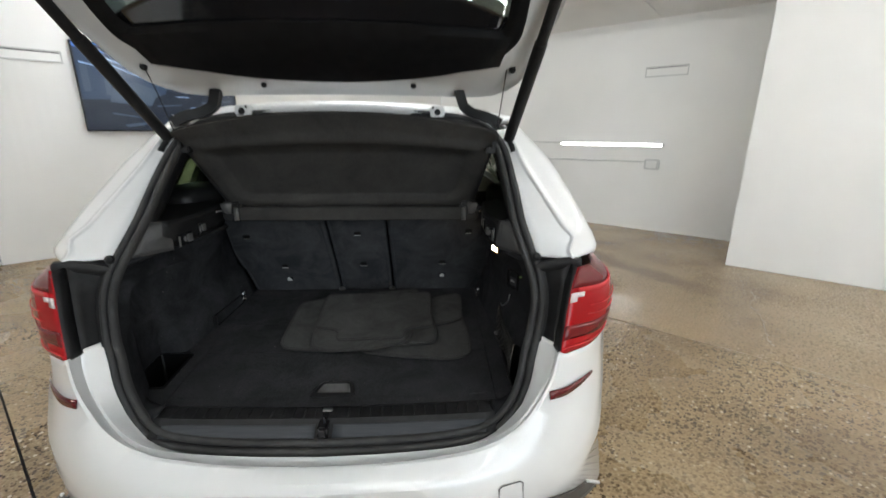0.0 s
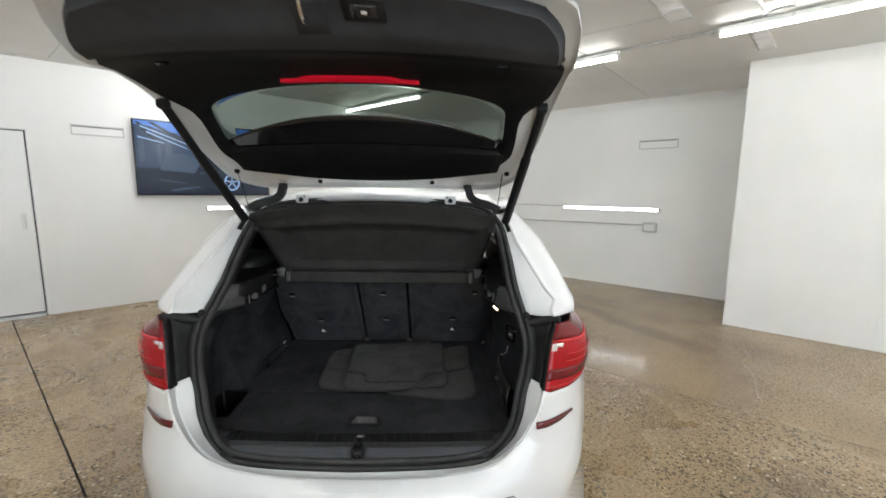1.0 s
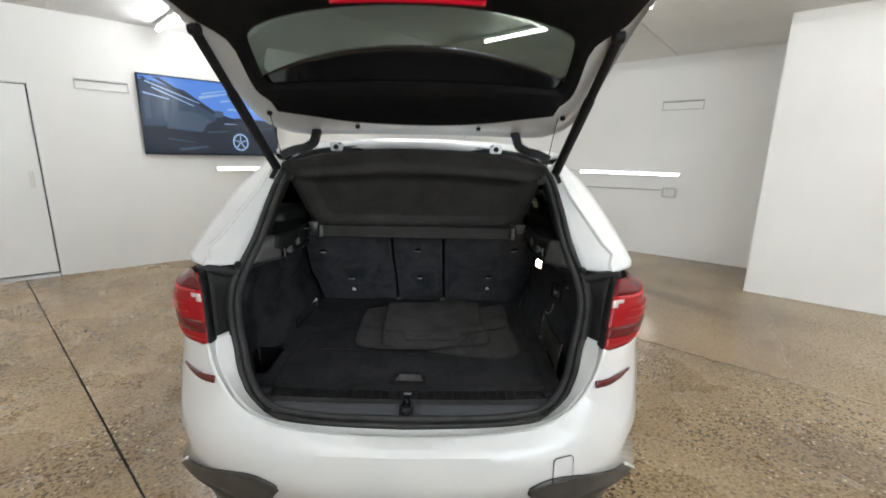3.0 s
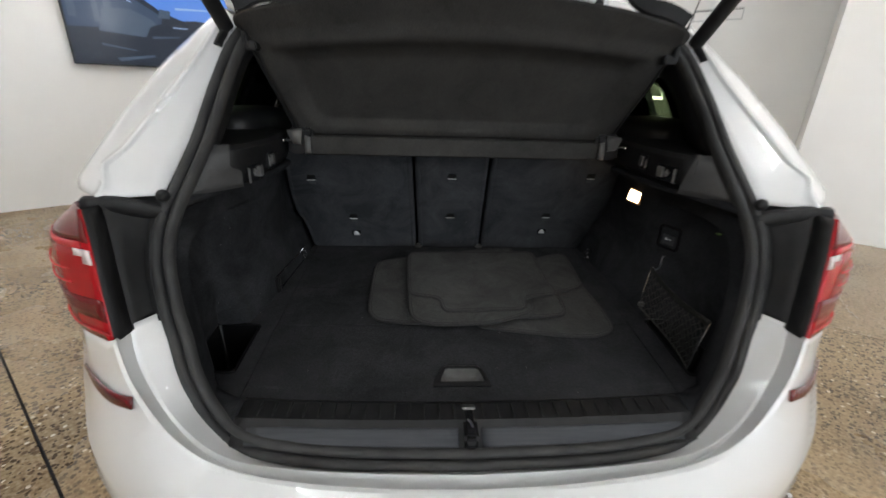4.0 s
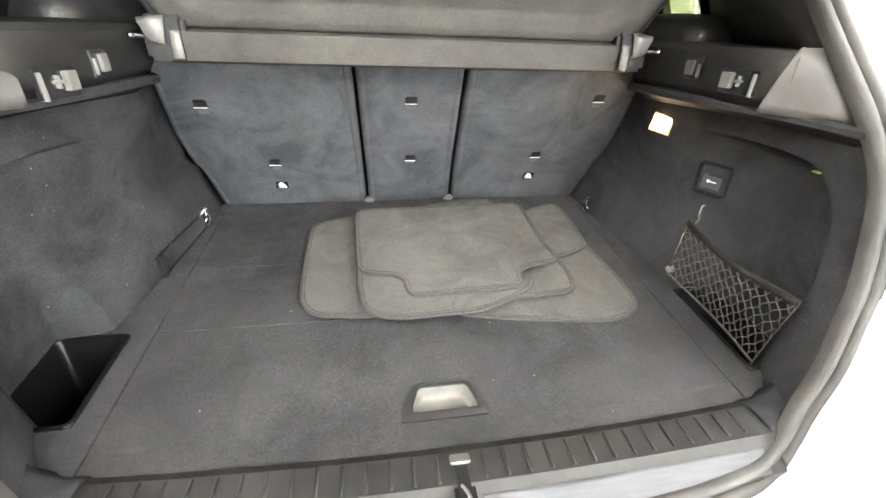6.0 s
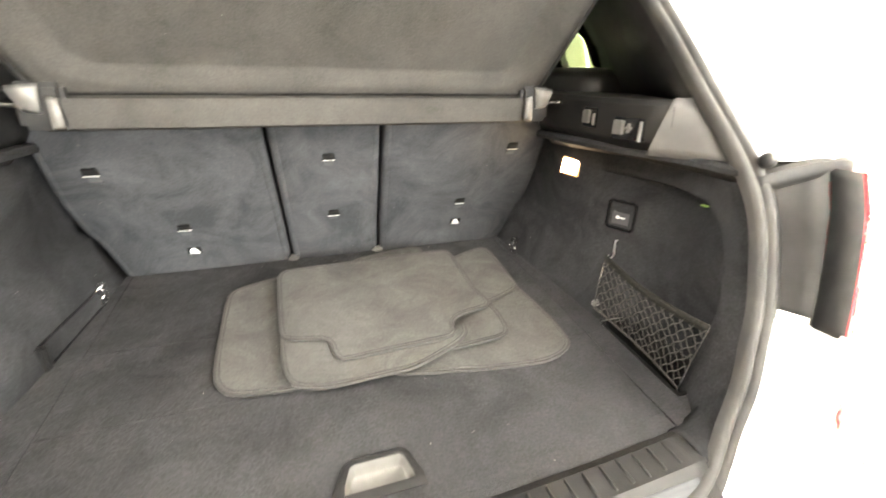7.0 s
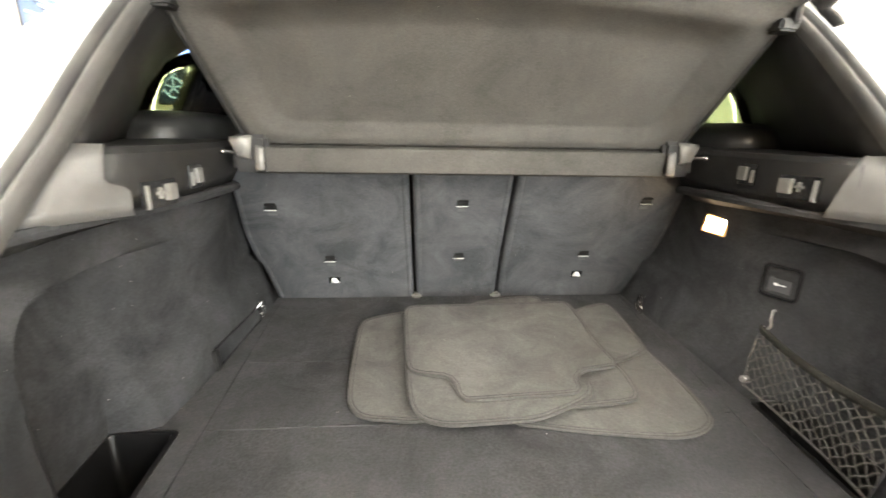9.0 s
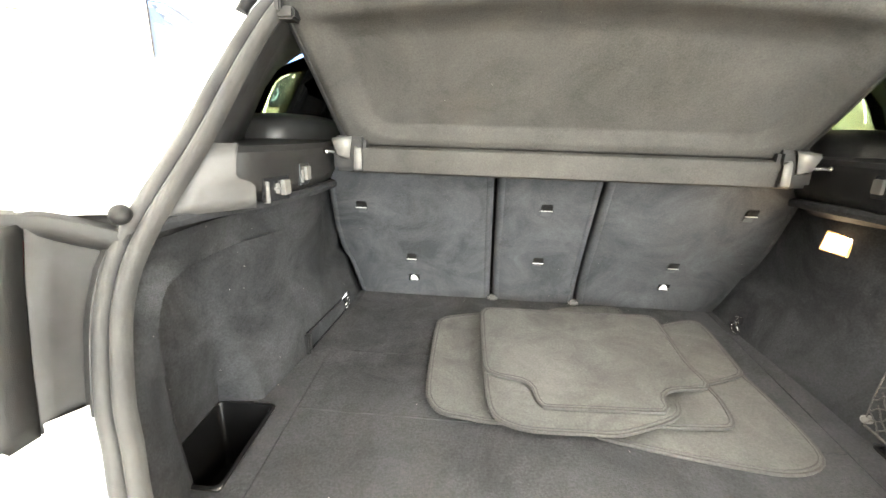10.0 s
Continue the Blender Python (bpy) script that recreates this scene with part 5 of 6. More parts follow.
            part("hook_slot", bm, GLOSS_BLACK, holder)
            bm = bmesh.new()
            on_face(bm, yr - 0.009, yr + 0.0105, zc - 0.012, zc + 0.012, 0.008)
            part("hook", bm, LIGHT_GREY, holder, "pale grey plastic hook")
            bm = bmesh.new()
            on_face(bm, yr - 0.023 - 0.0205 * long, yr - 0.0195 - 0.020 * long, zc - 0.015 - 0.006 * long, zc + 0.007 + 0.006 * long, 0.007)
            if long:
                on_face(bm, yr - 0.025, yr - 0.014, zc - 0.002, zc + 0.002, 0.007, 0.0005)
                on_face(bm, yr - 0.021, yr - 0.018, zc - 0.008, zc + 0.008, 0.007, 0.0005)
            part("hook_bar", bm, LIGHT_GREY, holder, "pale grey plastic bar")
        # inner pillar trim up to the roof
        pi = []
        for zz, ox, oy in ((1.176, 0.80, 0.72), (1.24, 0.785, 0.75), (1.30, 0.762, 0.765), (1.36, 0.73, 0.80), (1.41, 0.69, 0.86), (1.46, 0.62, 0.96)):
            a = Vector((seal_x(zz) - 0.019, seal_y(zz) + 0.018, zz)) if zz > 1.17 else Vector((0.612, 0.27, zz))
            o = Vector((ox, oy, zz))
            row = [a + Vector((0.012, -0.004, 0)), a, a + Vector((-0.003, 0.03, 0)), a.lerp(o, 0.3) + Vector((-0.016, 0.012, 0)), a.lerp(o, 0.65) + Vector((-0.012, 0.006, 0)), o]
            pi.append([(sgn * p.x, p.y, p.z) for p in row])
        part("pillar_trim", grid(pi), BLACK_PLASTIC, car, "dark grey inner pillar trim", thick=0.004)
        thing_ring(sgn)


def thing_ring(sgn):
    c = Vector((sgn * (wall_x(0.686, 0.768, sgn) - (0.014 if sgn > 0 else 0.006)), 0.686, 0.764))
    bm = bmesh.new()
    box(bm, (c.x - 0.008, c.y - 0.010, c.z - 0.002), (c.x + 0.010, c.y + 0.010, c.z + 0.022), 0.004)
    base = part("lashing_eye", bm, CHROME, car, "chrome lashing eye")
    pts = [(c.x - sgn * (0.006 + 0.004 * math.sin(a)), c.y - 0.004 + 0.015 * math.cos(a), c.z - 0.013 + 0.017 * math.sin(a)) for a in np.linspace(0, 2 * math.pi, 18)]
    part("ring", rod(pts, 0.0028, 8), CHROME, base)


side_trims()

# left access flap, right cargo lamp, switch, green tab
flap = [(-wall_x(y, z) + 0.003, y, z) for y, z in ((0.480, 0.714), (0.55, 0.720), (0.60, 0.725), (0.65, 0.730), (0.690, 0.734), (0.676, 0.770), (0.65, 0.768), (0.60, 0.765), (0.55, 0.762), (0.480, 0.758))]
part("access_flap", rod(flap + flap[:1], 0.003, 6), GLOSS_BLACK, car, "flush carpeted access flap outlined in black")
bm = bmesh.new()
box(bm, (-wall_x(0.482, 0.735) - 0.004, 0.468, 0.704), (-wall_x(0.482, 0.735) + 0.011, 0.484, 0.760), 0.003)
part("flap_latch", bm, DEEP_BLACK, car)


def cargo_lamp():
    m = pose(0.5528, 0.518, 1.022, 4, 8, 18)
    bm = bmesh.new()
    box(bm, (-0.0014, -0.0265, -0.020), (0.02, 0.0265, 0.020), 0.001, m)
    l = part("cargo_lamp", bm, LAMP_BLOOM, car, "small lit rectangular warm boot lamp")
    bm = bmesh.new()
    box(bm, (-0.0028, -0.0215, -0.0155), (-0.0005, 0.0215, 0.0155), 0.0008, m)
    part("lens", bm, LAMP_WARM, l, "glowing warm white lens")


cargo_lamp()


def seat_release():
    m = pose(0.600, 0.374, 0.938, 0, 0, 22)

    def face(r, h, n=6):
        out = []
        for cy, cz, a0 in ((1, 1, 0), (-1, 1, 90), (-1, -1, 180), (1, -1, 270)):
            for k in range(n):
                a = math.radians(a0 + 90 * k / (n - 1))
                out.append((cy * (h - r) + r * math.cos(a), cz * (h - r) + r * math.sin(a)))
        return out
    rows = [[m @ Vector((x, y, z)) for y, z in face(r, h)] for x, r, h in ((0.012, 0.010, 0.034), (-0.004, 0.010, 0.034), (-0.007, 0.009, 0.0325), (-0.0065, 0.008, 0.029), (0.0, 0.006, 0.027))]
    s = part("seat_release", grid(rows, True), GLOSS_BLACK, car, "recessed black seat release switch in the carpet")
    bowl = [[m @ Vector((x, y, z)) for y, z in face(r, h)] for x, r, h in ((-0.001, 0.006, 0.0275), (0.014, 0.004, 0.024), (0.014, 0.0, 0.0))]
    part("bowl", grid(bowl, True), BLACK_PLASTIC, s)
    bm = bmesh.new()
    box(bm, (-0.003, -0.021, -0.023), (0.012, 0.021, 0.009), 0.003, m)
    part("switch", bm, TRIM_DARK, s)
    bm = bmesh.new()
    box(bm, (-0.0042, -0.010, -0.006), (-0.0028, 0.010, -0.0042), 0, m)
    box(bm, (-0.0042, 0.004, -0.008), (-0.0028, 0.009, -0.002), 0, m)
    part("switch_mark", bm, PLAIN_WHITE, s)
    bm = bmesh.new()
    box(bm, (0.572, 0.158, 1.020), (0.580, 0.170, 1.0225), 0.0008)
    part("release_tab", bm, GREEN_TAB, car, "small green plastic tab")


seat_release()


def cargo_net():
    A, Bc, C, D = Vector((0.546, 0.340, 0.856)), Vector((0.546, 0.076, 0.836)), Vector((0.536, 0.092, 0.704)), Vector((0.535, 0.337, 0.736))

    def at(u, v):
        p = A.lerp(Bc, u).lerp(D.lerp(C, u), v)
        sag = math.sin(math.pi * u)
        p.z += -0.010 * sag * (1 - v) - 0.012 * sag * v
        p.x += 0.022 * sag * v - 0.006 * sag * (1 - v)
        return p
    strap = [at(u, 0.0) for u in np.linspace(0, 1, 14)]
    band = [[p + Vector((0.0, 0.0, 0.009)) for p in strap], [p + Vector((-0.0015, 0.0, 0.0)) for p in strap], [p + Vector((0.0, 0.0, -0.006)) for p in strap]]
    net = part("cargo_net", grid(band), NET_STRAP, car, "black elastic luggage net over the side well", thick=0.003)
    bm = bmesh.new()
    K = 13
    for fam in (1, -1):
        for k in range(-6, K + 7):
            pts = []
            for j in range(25):
                v = j / 24
                u = (k + fam * v * 5.2 + 0.10 * math.sin(v * 28.3 + 1.57 * fam)) / K
                if 0 <= u <= 1:
                    pts.append(at(u, v) + Vector((0.0015 * fam, 0, 0)))
            if len(pts) > 2:
                rod(pts, 0.0012, 5, bm)
    part("netting", bm, NET_CORD, net)
    part("edge_cord", rod([at(u, 1.0) for u in np.linspace(0, 1, 10)], 0.0024, 6), NET_CORD, net)
    for u in (0, 1):
        a, b = at(u, -0.04), at(u, 1.03)
        part("wire", rod([a, a.lerp(b, 0.5) + Vector((-0.003, 0, 0)), b], 0.0018, 8), CHROME, net, "thin bright steel wire")
    hook = [(0.590, 0.362, 0.884), (0.585, 0.361, 0.884), (0.582, 0.358, 0.866), (0.572, 0.345, 0.858), (0.556, 0.340, 0.852), (0.550, 0.338, 0.862)]
    part("net_hook", rod(spline(hook, 14), 0.0018, 8), STEEL, net, "bent steel hook")
    part("net_button", disc(bmesh.new(), (0.545, 0.341, 0.744), (-1, -0.3, 0.2), 0.0075, 0.014, 14, 0.003), LIGHT_GREY, net)


cargo_net()


# sill: ribbed step, scuff plates and latch
def sill():
    def row(y, z, bow, lift=0.0):
        return [(x, y + bow * (abs(x) / 0.45) ** 2, z + lift) for x in np.linspace(-0.478, 0.478, 33)]
    prof = [row(0.024, 0.655, 0.016), row(0.020, 0.675, 0.016), row(0.008, 0.681, 0.016), row(-0.036, 0.679, 0.012), row(-0.046, 0.669, 0.012), row(-0.077, 0.645, 0.014), row(-0.081, 0.634, 0.016), row(-0.084, 0.60, 0.016)]
    s = part("sill_trim", grid(prof), BLACK_PLASTIC, car, "black ribbed plastic loading sill", thick=0.004, sharp=25)
    for sgn in (1, -1):
        inner = spline([(0.474, 0.046, 0.668), (0.474, 0.026, 0.682), (0.474, -0.012, 0.683), (0.474, -0.036, 0.668), (0.474, -0.058, 0.642)], 9)
        mid_r = spline([(0.516, 0.054, 0.670), (0.510, 0.028, 0.682), (0.502, -0.004, 0.680), (0.494, -0.026, 0.663), (0.488, -0.050, 0.638)], 9)
        outer = spline([(0.562, 0.060, 0.700), (0.549, 0.030, 0.700), (0.532, 0.006, 0.684), (0.516, -0.014, 0.662), (0.500, -0.036, 0.640)], 9)
        rows = [spline([a, b, c], 6) for a, b, c in zip(inner, mid_r, outer)]
        part("sill_corner", grid([[(sgn * x, y, z) for x, y, z in q] for q in rows]), CARPET_SIDE, car, "dark carpeted corner of the loading sill", thick=0.004)
    bm = bmesh.new()
    box(bm, (-0.0022, -0.020, -0.0025), (0.0022, 0.020, 0.0025), 0.0015, seg=1)
    rib = part("sill_rib", bm, BLACK_PLASTIC, s)
    for k in range(-14, 15):
        if k:
            o = rib if k == -14 else rib.copy()
            if k != -14:
                scene.collection.objects.link(o)
            o.location = (k * 0.031, -0.014 + 0.016 * (k * 0.031 / 0.45) ** 2, 0.6825)
    for x0, x1 in ((-0.45, -0.024), (0.024, 0.45)):
        rows = []
        for y, z in ((-0.0475, 0.6665), (-0.052, 0.6635), (-0.0735, 0.6470), (-0.077, 0.6430)):
            rows.append([(x, y + 0.014 * (abs(x) / 0.45) ** 2, z + 0.003) for x in np.linspace(x0, x1, 14)])
        part("scuff_plate", grid(rows), SCUFF, s, "smooth grey scuff plate", thick=0.003)
    bm = bmesh.new()
    box(bm, (-0.014, -0.084, 0.634), (0.014, -0.006, 0.684), 0.006)
    l = part("latch", bm, GLOSS_BLACK, car, "black boot latch with a steel catch")
    part("catch", boxes(((-0.014, -0.012, 0.682), (0.014, 0.003, 0.6875)), bevel=0.002), STEEL, l)
    bm = bmesh.new()
    rod(spline([(-0.004, -0.040, 0.684), (0.002, -0.052, 0.685), (0.004, -0.062, 0.682), (0.004, -0.070, 0.676)], 10), 0.0022, 6, bm)
    part("claw", bm, STEEL, l)


sill()


# rear seat backs
SEAT = [(0.812, 0.722), (0.800, 0.745), (0.777, 0.815), (0.746, 0.885), (0.700, 0.965), (0.659, 1.04), (0.615, 1.12), (0.600, 1.17)]


def seat_point(z):
    return float(np.interp(z, [p[1] for p in SEAT], [p[0] for p in SEAT]))


def outer_edge(z, sgn):
    """Outer edge of the seat backs, a little off the middle of the car."""
    return sgn * float(np.interp(z, [0.715, 0.80, 0.86, 0.885, 0.96, 1.07, 1.17], [0.511, 0.528, 0.540, 0.552, 0.556, 0.546, 0.546])) + 0.009


def gap_left(z):
    return float(np.interp(z, [0.728, 1.11], [-0.116, -0.130]))


def gap_right(z):
    return float(np.interp(z, [0.728, 1.11], [0.1265, 0.1175]))


def seat_back(name, left, right, label):
    """left and right give the edges along the height."""
    rows_f = []
    for z in np.linspace(0.722, 1.17, 24):
        y = seat_point(z)
        xl, xr = left(z), right(z)
        w = xr - xl
        row = []
        for d, dip in ((0.0, 0.05), (0.0, 0.010), (0.003, 0.004), (0.008, 0.001), (0.013, 0.0), (0.0155, 0.0016), (0.018, 0.0)):
            row.append((xl + d, y + dip, z))
        row += [(xl + w * t, y - 0.002 * math.sin(math.pi * t), z) for t in (0.2, 0.35, 0.5, 0.65, 0.8)]
        for d, dip in ((0.018, 0.0), (0.0155, 0.0016), (0.013, 0.0), (0.008, 0.001), (0.003, 0.004), (0.0, 0.010), (0.0, 0.05)):
            row.append((xr - d, y + dip, z))
        rows_f.append(row)
    rows_f.insert(0, [(x, y + 0.05, z) for x, y, z in rows_f[0]])
    rows_f.append([(x, y + 0.06, z + 0.01) for x, y, z in rows_f[-1]])
    return part(name, grid(rows_f), SEAT_CARPET, car, label, thick=0.004, sharp=50)


sl = seat_back("seat_back_left", lambda z: outer_edge(z, -1), lambda z: gap_left(z) - 0.006, "carpeted folding seat back")
smid = seat_back("seat_back_middle", lambda z: gap_left(z) + 0.006, lambda z: gap_right(z) - 0.006, "narrow carpeted middle seat back")
sr = seat_back("seat_back_right", lambda z: gap_right(z) + 0.006, lambda z: outer_edge(z, 1), "carpeted folding seat back")
back = [[(x, min(seat_point(z) + 0.058, 0.86), z) for x in np.linspace(-0.60, 0.60, 5)] for z in (0.60, 0.70, 0.78, 0.88, 0.98, 1.08, 1.165)]
part("seat_frame", grid(back), DEEP_BLACK, car, "black backing behind the seat backs", thick=0.01)
part("seat_squab", boxes(((-0.62, 0.86, 0.45), (0.62, 1.32, 0.72)), bevel=0.05), LEATHER, car)
part("seat_cushion", boxes(((-0.60, 0.76, 0.98), (0.60, 0.90, 1.20)), bevel=0.05), LEATHER, car)
for x in (-0.36, 0.0, 0.36):
    part("headrest", boxes(((x - 0.11, 0.68, 1.17), (x + 0.11, 0.78, 1.30)), bevel=0.04), LEATHER, car)
for x in (-0.38, 0.38):
    part("front_seat", boxes(((x - 0.24, 1.75, 0.55), (x + 0.24, 1.92, 1.18)), bevel=0.06), LEATHER, car)
    part("front_headrest", boxes(((x - 0.12, 1.70, 1.22), (x + 0.12, 1.80, 1.42)), bevel=0.05), LEATHER, car)
for sgn in (1, -1):
    bm = bmesh.new()
    bmesh.ops.create_uvsphere(bm, u_segments=24, v_segments=16, radius=1.0)
    m = pose(sgn * 0.665, 0.72, 1.185, 0, 0, sgn * 10) @ Matrix.Diagonal((0.10, 0.17, 0.062, 1))
    for v in bm.verts:
        v.co = m @ Vector([math.copysign(abs(q) ** 0.6, q) for q in v.co])
    part("seat_bolster", bm, LEATHER, car, "black leather seat side bolster")


def tether_slot(x, z, parent):
    y = seat_point(z)
    lean = math.degrees(math.atan2(seat_point(z - 0.03) - seat_point(z + 0.03), 0.06))
    m = pose(x, y, z, lean, 0, 0)
    bm = bmesh.new()
    box(bm, (-0.0135, -0.0075, -0.005), (0.0135, 0.004, 0.016), 0.0025, m)
    s = part("tether_slot", bm, DEEP_BLACK, parent, "black slot with a steel bar")
    bm = bmesh.new()
    rod([m @ Vector((-0.0145, -0.0085, -0.001)), m @ Vector((0.0135, -0.0085, -0.001))], 0.0012, 6, bm)
    part("bar", bm, BRIGHT_STEEL, s)
    # dark piece in place of the shaded recess below the bar
    bm = bmesh.new()
    box(bm, (-0.0125, -0.0045, -0.022), (0.0125, 0.002, -0.004), 0.002, m)
    part("flap", bm, TRIM_DARK, s)


def seat_label(x, z, parent):
    lean = math.degrees(math.atan2(seat_point(z - 0.03) - seat_point(z + 0.03), 0.06))
    m = pose(x, seat_point(z), z, lean, 0, 0)
    bm = bmesh.new()
    box(bm, (-0.0165, -0.0042, -0.012), (0.0165, -0.0015, 0.012), 0.001, m)
    l = part("seat_label", bm, GLOSS_BLACK, parent, "small black label with a white mark")
    bm = bmesh.new()
    pts = [(-0.011, -0.009), (0.012, -0.009), (0.011, -0.004), (0.003, 0.008), (-0.004, 0.009), (-0.009, 0.003)]
    f = bm.faces.new([bm.verts.new(m @ Vector((a, -0.0048, b))) for a, b in pts])
    part("label_mark", bm, PLAIN_WHITE, l, thick=0.0006)


for x, z, ob in ((-0.461, 1.030, sl), (-0.345, 0.874, sl), (-0.003, 1.043, smid), (0.002, 0.883, smid), (0.460, 1.052, sr), (0.353, 0.889, sr)):
    tether_slot(x, z, ob)
seat_label(-0.343, 0.806, sl)
seat_label(0.353, 0.822, sr)
for x in (-0.112, 0.121):
    bm = bmesh.new()
    box(bm, (x - 0.014, 0.785, 0.738), (x + 0.014, 0.81, 0.756), 0.006)
    part("seat_hinge_cap", bm, LIGHT_GREY, car, "pale grey plastic hinge cap")

# load cover: fixed front strip and raised board
def load_cover():
    bm = bmesh.new()
    prof = [(0.545, 1.124), (0.536, 1.128), (0.530, 1.168), (0.533, 1.176), (0.60, 1.19), (0.61, 1.13)]
    xs = np.linspace(-0.452, 0.452, 13)
    grid([[(x, y, z) for x in xs] for y, z in prof + prof[:1]], False, bm)
    c = part("load_cover", bm, SHELF_FABRIC, car, "dark felt load cover raised towards the tailgate", sharp=30)
    rows = []
    n = 60
    for s in np.linspace(0, 1, n):
        y, z = 0.556 + (0.335 - 0.556) * s, 1.184 + (1.492 - 1.184) * s
        w = float(np.interp(s, [0, 0.08, 0.6, 0.88, 0.96, 1.0], [0.445, 0.458, 0.500, 0.524, 0.522, 0.505]))
        row = []
        for t in np.linspace(-1, 1, 61):
            corner = math.hypot(max(0.0, 0.22 - (1 - abs(t))) * 0.5, max(0.0, 0.22 - s) * 0.38)
            edge = (1 - smooth(0.044, 0.066, corner)) * (1 - smooth(0.52, 0.70, s - 0.05 * (1 - t * t)))
            ridge = 0.011 * math.exp(-((s - 0.70 - 0.06 * (1 - t * t)) / 0.052) ** 2) * smooth(0, 0.2, 1 - abs(t))
            off = 0.022 * edge - ridge
            bow = 0.02 * (1 - t * t) * s
            drop = 0.034 * smooth(0.74, 1.0, s) * abs(t) ** 2.5
            row.append((w * t, y + 0.81 * off - bow * 0.3 + 0.3 * drop, z + 0.58 * off + bow - drop))
        rows.append(row)
    part("cover_board", grid(rows), SHELF_FABRIC, c, thick=0.008, sharp=60)
    for sgn in (1, -1):
        bm = bmesh.new()
        grid([[(0.441, 0.526, 1.199), (0.481, 0.520, 1.195)], [(0.440, 0.520, 1.192), (0.479, 0.515, 1.188)], [(0.446, 0.522, 1.158), (0.470, 0.519, 1.163)], [(0.446, 0.530, 1.153), (0.469, 0.526, 1.158)]], False, bm)
        grid([[(0.419, 0.524, 1.176), (0.435, 0.528, 1.180)], [(0.418, 0.519, 1.170), (0.434, 0.521, 1.174)], [(0.418, 0.519, 1.136), (0.435, 0.517, 1.134)], [(0.419, 0.525, 1.131), (0.435, 0.523, 1.129)]], False, bm)
        for v in bm.verts:
            v.co.x *= sgn
        b = part("cover_bracket", bm, LIGHT_GREY, c, "pale grey plastic cover bracket", thick=0.003)
        bm = bmesh.new()
        rod([(sgn * 0.468, 0.538, 1.165), (sgn * 0.486, 0.496, 1.169)], 0.0032, 8, bm)
        bmesh.ops.create_uvsphere(bm, u_segments=10, v_segments=8, radius=0.0055, matrix=Matrix.Translation((sgn * 0.486, 0.496, 1.169)))
        part("pin", bm, CHROME, b, "small chrome pin")
        bm = bmesh.new()
        box(bm, (0.412, 0.527, 1.127), (0.483, 0.552, 1.201), 0.008)
        for v in bm.verts:
            v.co.x *= sgn
        part("bracket_socket", bm, BLACK_PLASTIC, b)
        edge = [(sgn * (0.46 + 0.068 * t), 0.552 - 0.215 * t, 1.190 + 0.297 * t) for t in np.linspace(0, 0.80, 10)]
        part("edge_rod", rod(edge, 0.006, 6), BLACK_PLASTIC, c)
        bm = bmesh.new()
        box(bm, (0.485, 0.375, 1.385), (0.520, 0.412, 1.405), 0.004)
        box(bm, (0.505, 0.370, 1.395), (0.516, 0.385, 1.425), 0.003)
        for v in bm.verts:
            v.co.x *= sgn
        part("cord_clip", bm, BLACK_PLASTIC, c)
        bm = rod(spline([(sgn * 0.512, 0.372, 1.42), (sgn * 0.525, 0.33, 1.56), (sgn * 0.53, 0.25, 1.70)], 14), 0.0016, 6)
        part("lift_cord", bm, BLACK_PLASTIC, c)


load_cover()


# ---- tailgate, open ----
MIDDLE = [(0.462, 1.572), (0.30, 1.622), (0.10, 1.752), (-0.09, 1.885), (-0.25, 1.905), (-0.40, 1.885), (-0.50, 1.945), (-0.60, 1.982)]
FLANK = [(0.44, 1.560), (0.29, 1.615), (0.09, 1.755), (-0.03, 1.835), (-0.18, 1.878), (-0.30, 1.872), (-0.40, 1.925), (-0.455, 1.955)]
HALF = [0.51, 0.575, 0.615, 0.628, 0.63, 0.62, 0.608, 0.595]
mid_c, fl_c = spline(MIDDLE, 81), spline(FLANK, 81)
hf_c = [(float(np.interp(k / 80, [0, 0.145, 0.35, 0.546, 0.683, 0.81, 0.91, 1.0], HALF)), 0) for k in range(81)]


def gate(u, v, lift=0.0):
    """A point of the open tailgate's inner face: u across (-1..1), v from hinge (0) to lower edge (1)."""
    k = min(max(v, 0), 1) * 80
    i = min(int(k), 79)
    f = k - i
    pick = lambda c: np.array(c[i]) * (1 - f) + np.array(c[i + 1]) * f
    m, s, h = pick(mid_c), pick(fl_c), pick(hf_c)[0]
    w = abs(u) ** 2.2
    yz = m * (1 - w) + s * w
    j = min(i, 78)
    d = np.array(mid_c[j + 2]) - np.array(mid_c[j])
    n = np.array([d[1], -d[0]]) / np.linalg.norm(d)
    if n[1] < 0:
        n = -n
    return (0.010 - 0.018 * smooth(0.5, 0.9, v) + u * h, yz[0] + n[0] * lift, yz[1] + n[1] * lift)


def loop(uc, vc, ru, rv, power, n=96):
    """A rounded-rectangle loop in the tailgate's own coordinates."""
    out = []
    for k in range(n):
        a = 2 * math.pi * k / n
        c, s = math.cos(a), math.sin(a)
        r = (abs(c) ** power + abs(s) ** power) ** (-1 / power)
        out.append((uc + ru * r * c, vc + rv * r * s))
    return out


def ring_mesh(loops):
    """Join loops of (u, v, lift)."""
    return grid([[gate(u, v, l) for u, v, l in lp] for lp in loops], True)


def lifted(lp, l):
    return [(u, v, l) for u, v in lp]


def between(a, b, t):
    return [(p[0] + (q[0] - p[0]) * t, p[1] + (q[1] - p[1]) * t) for p, q in zip(a, b)]


def shaped(lp, stations, widths, bow):
    """Give a loop its half-width along v; bow(u, v) shifts v."""
    return [(u * float(np.interp(v, stations, widths)), v + bow(u, v)) for u, v in lp]


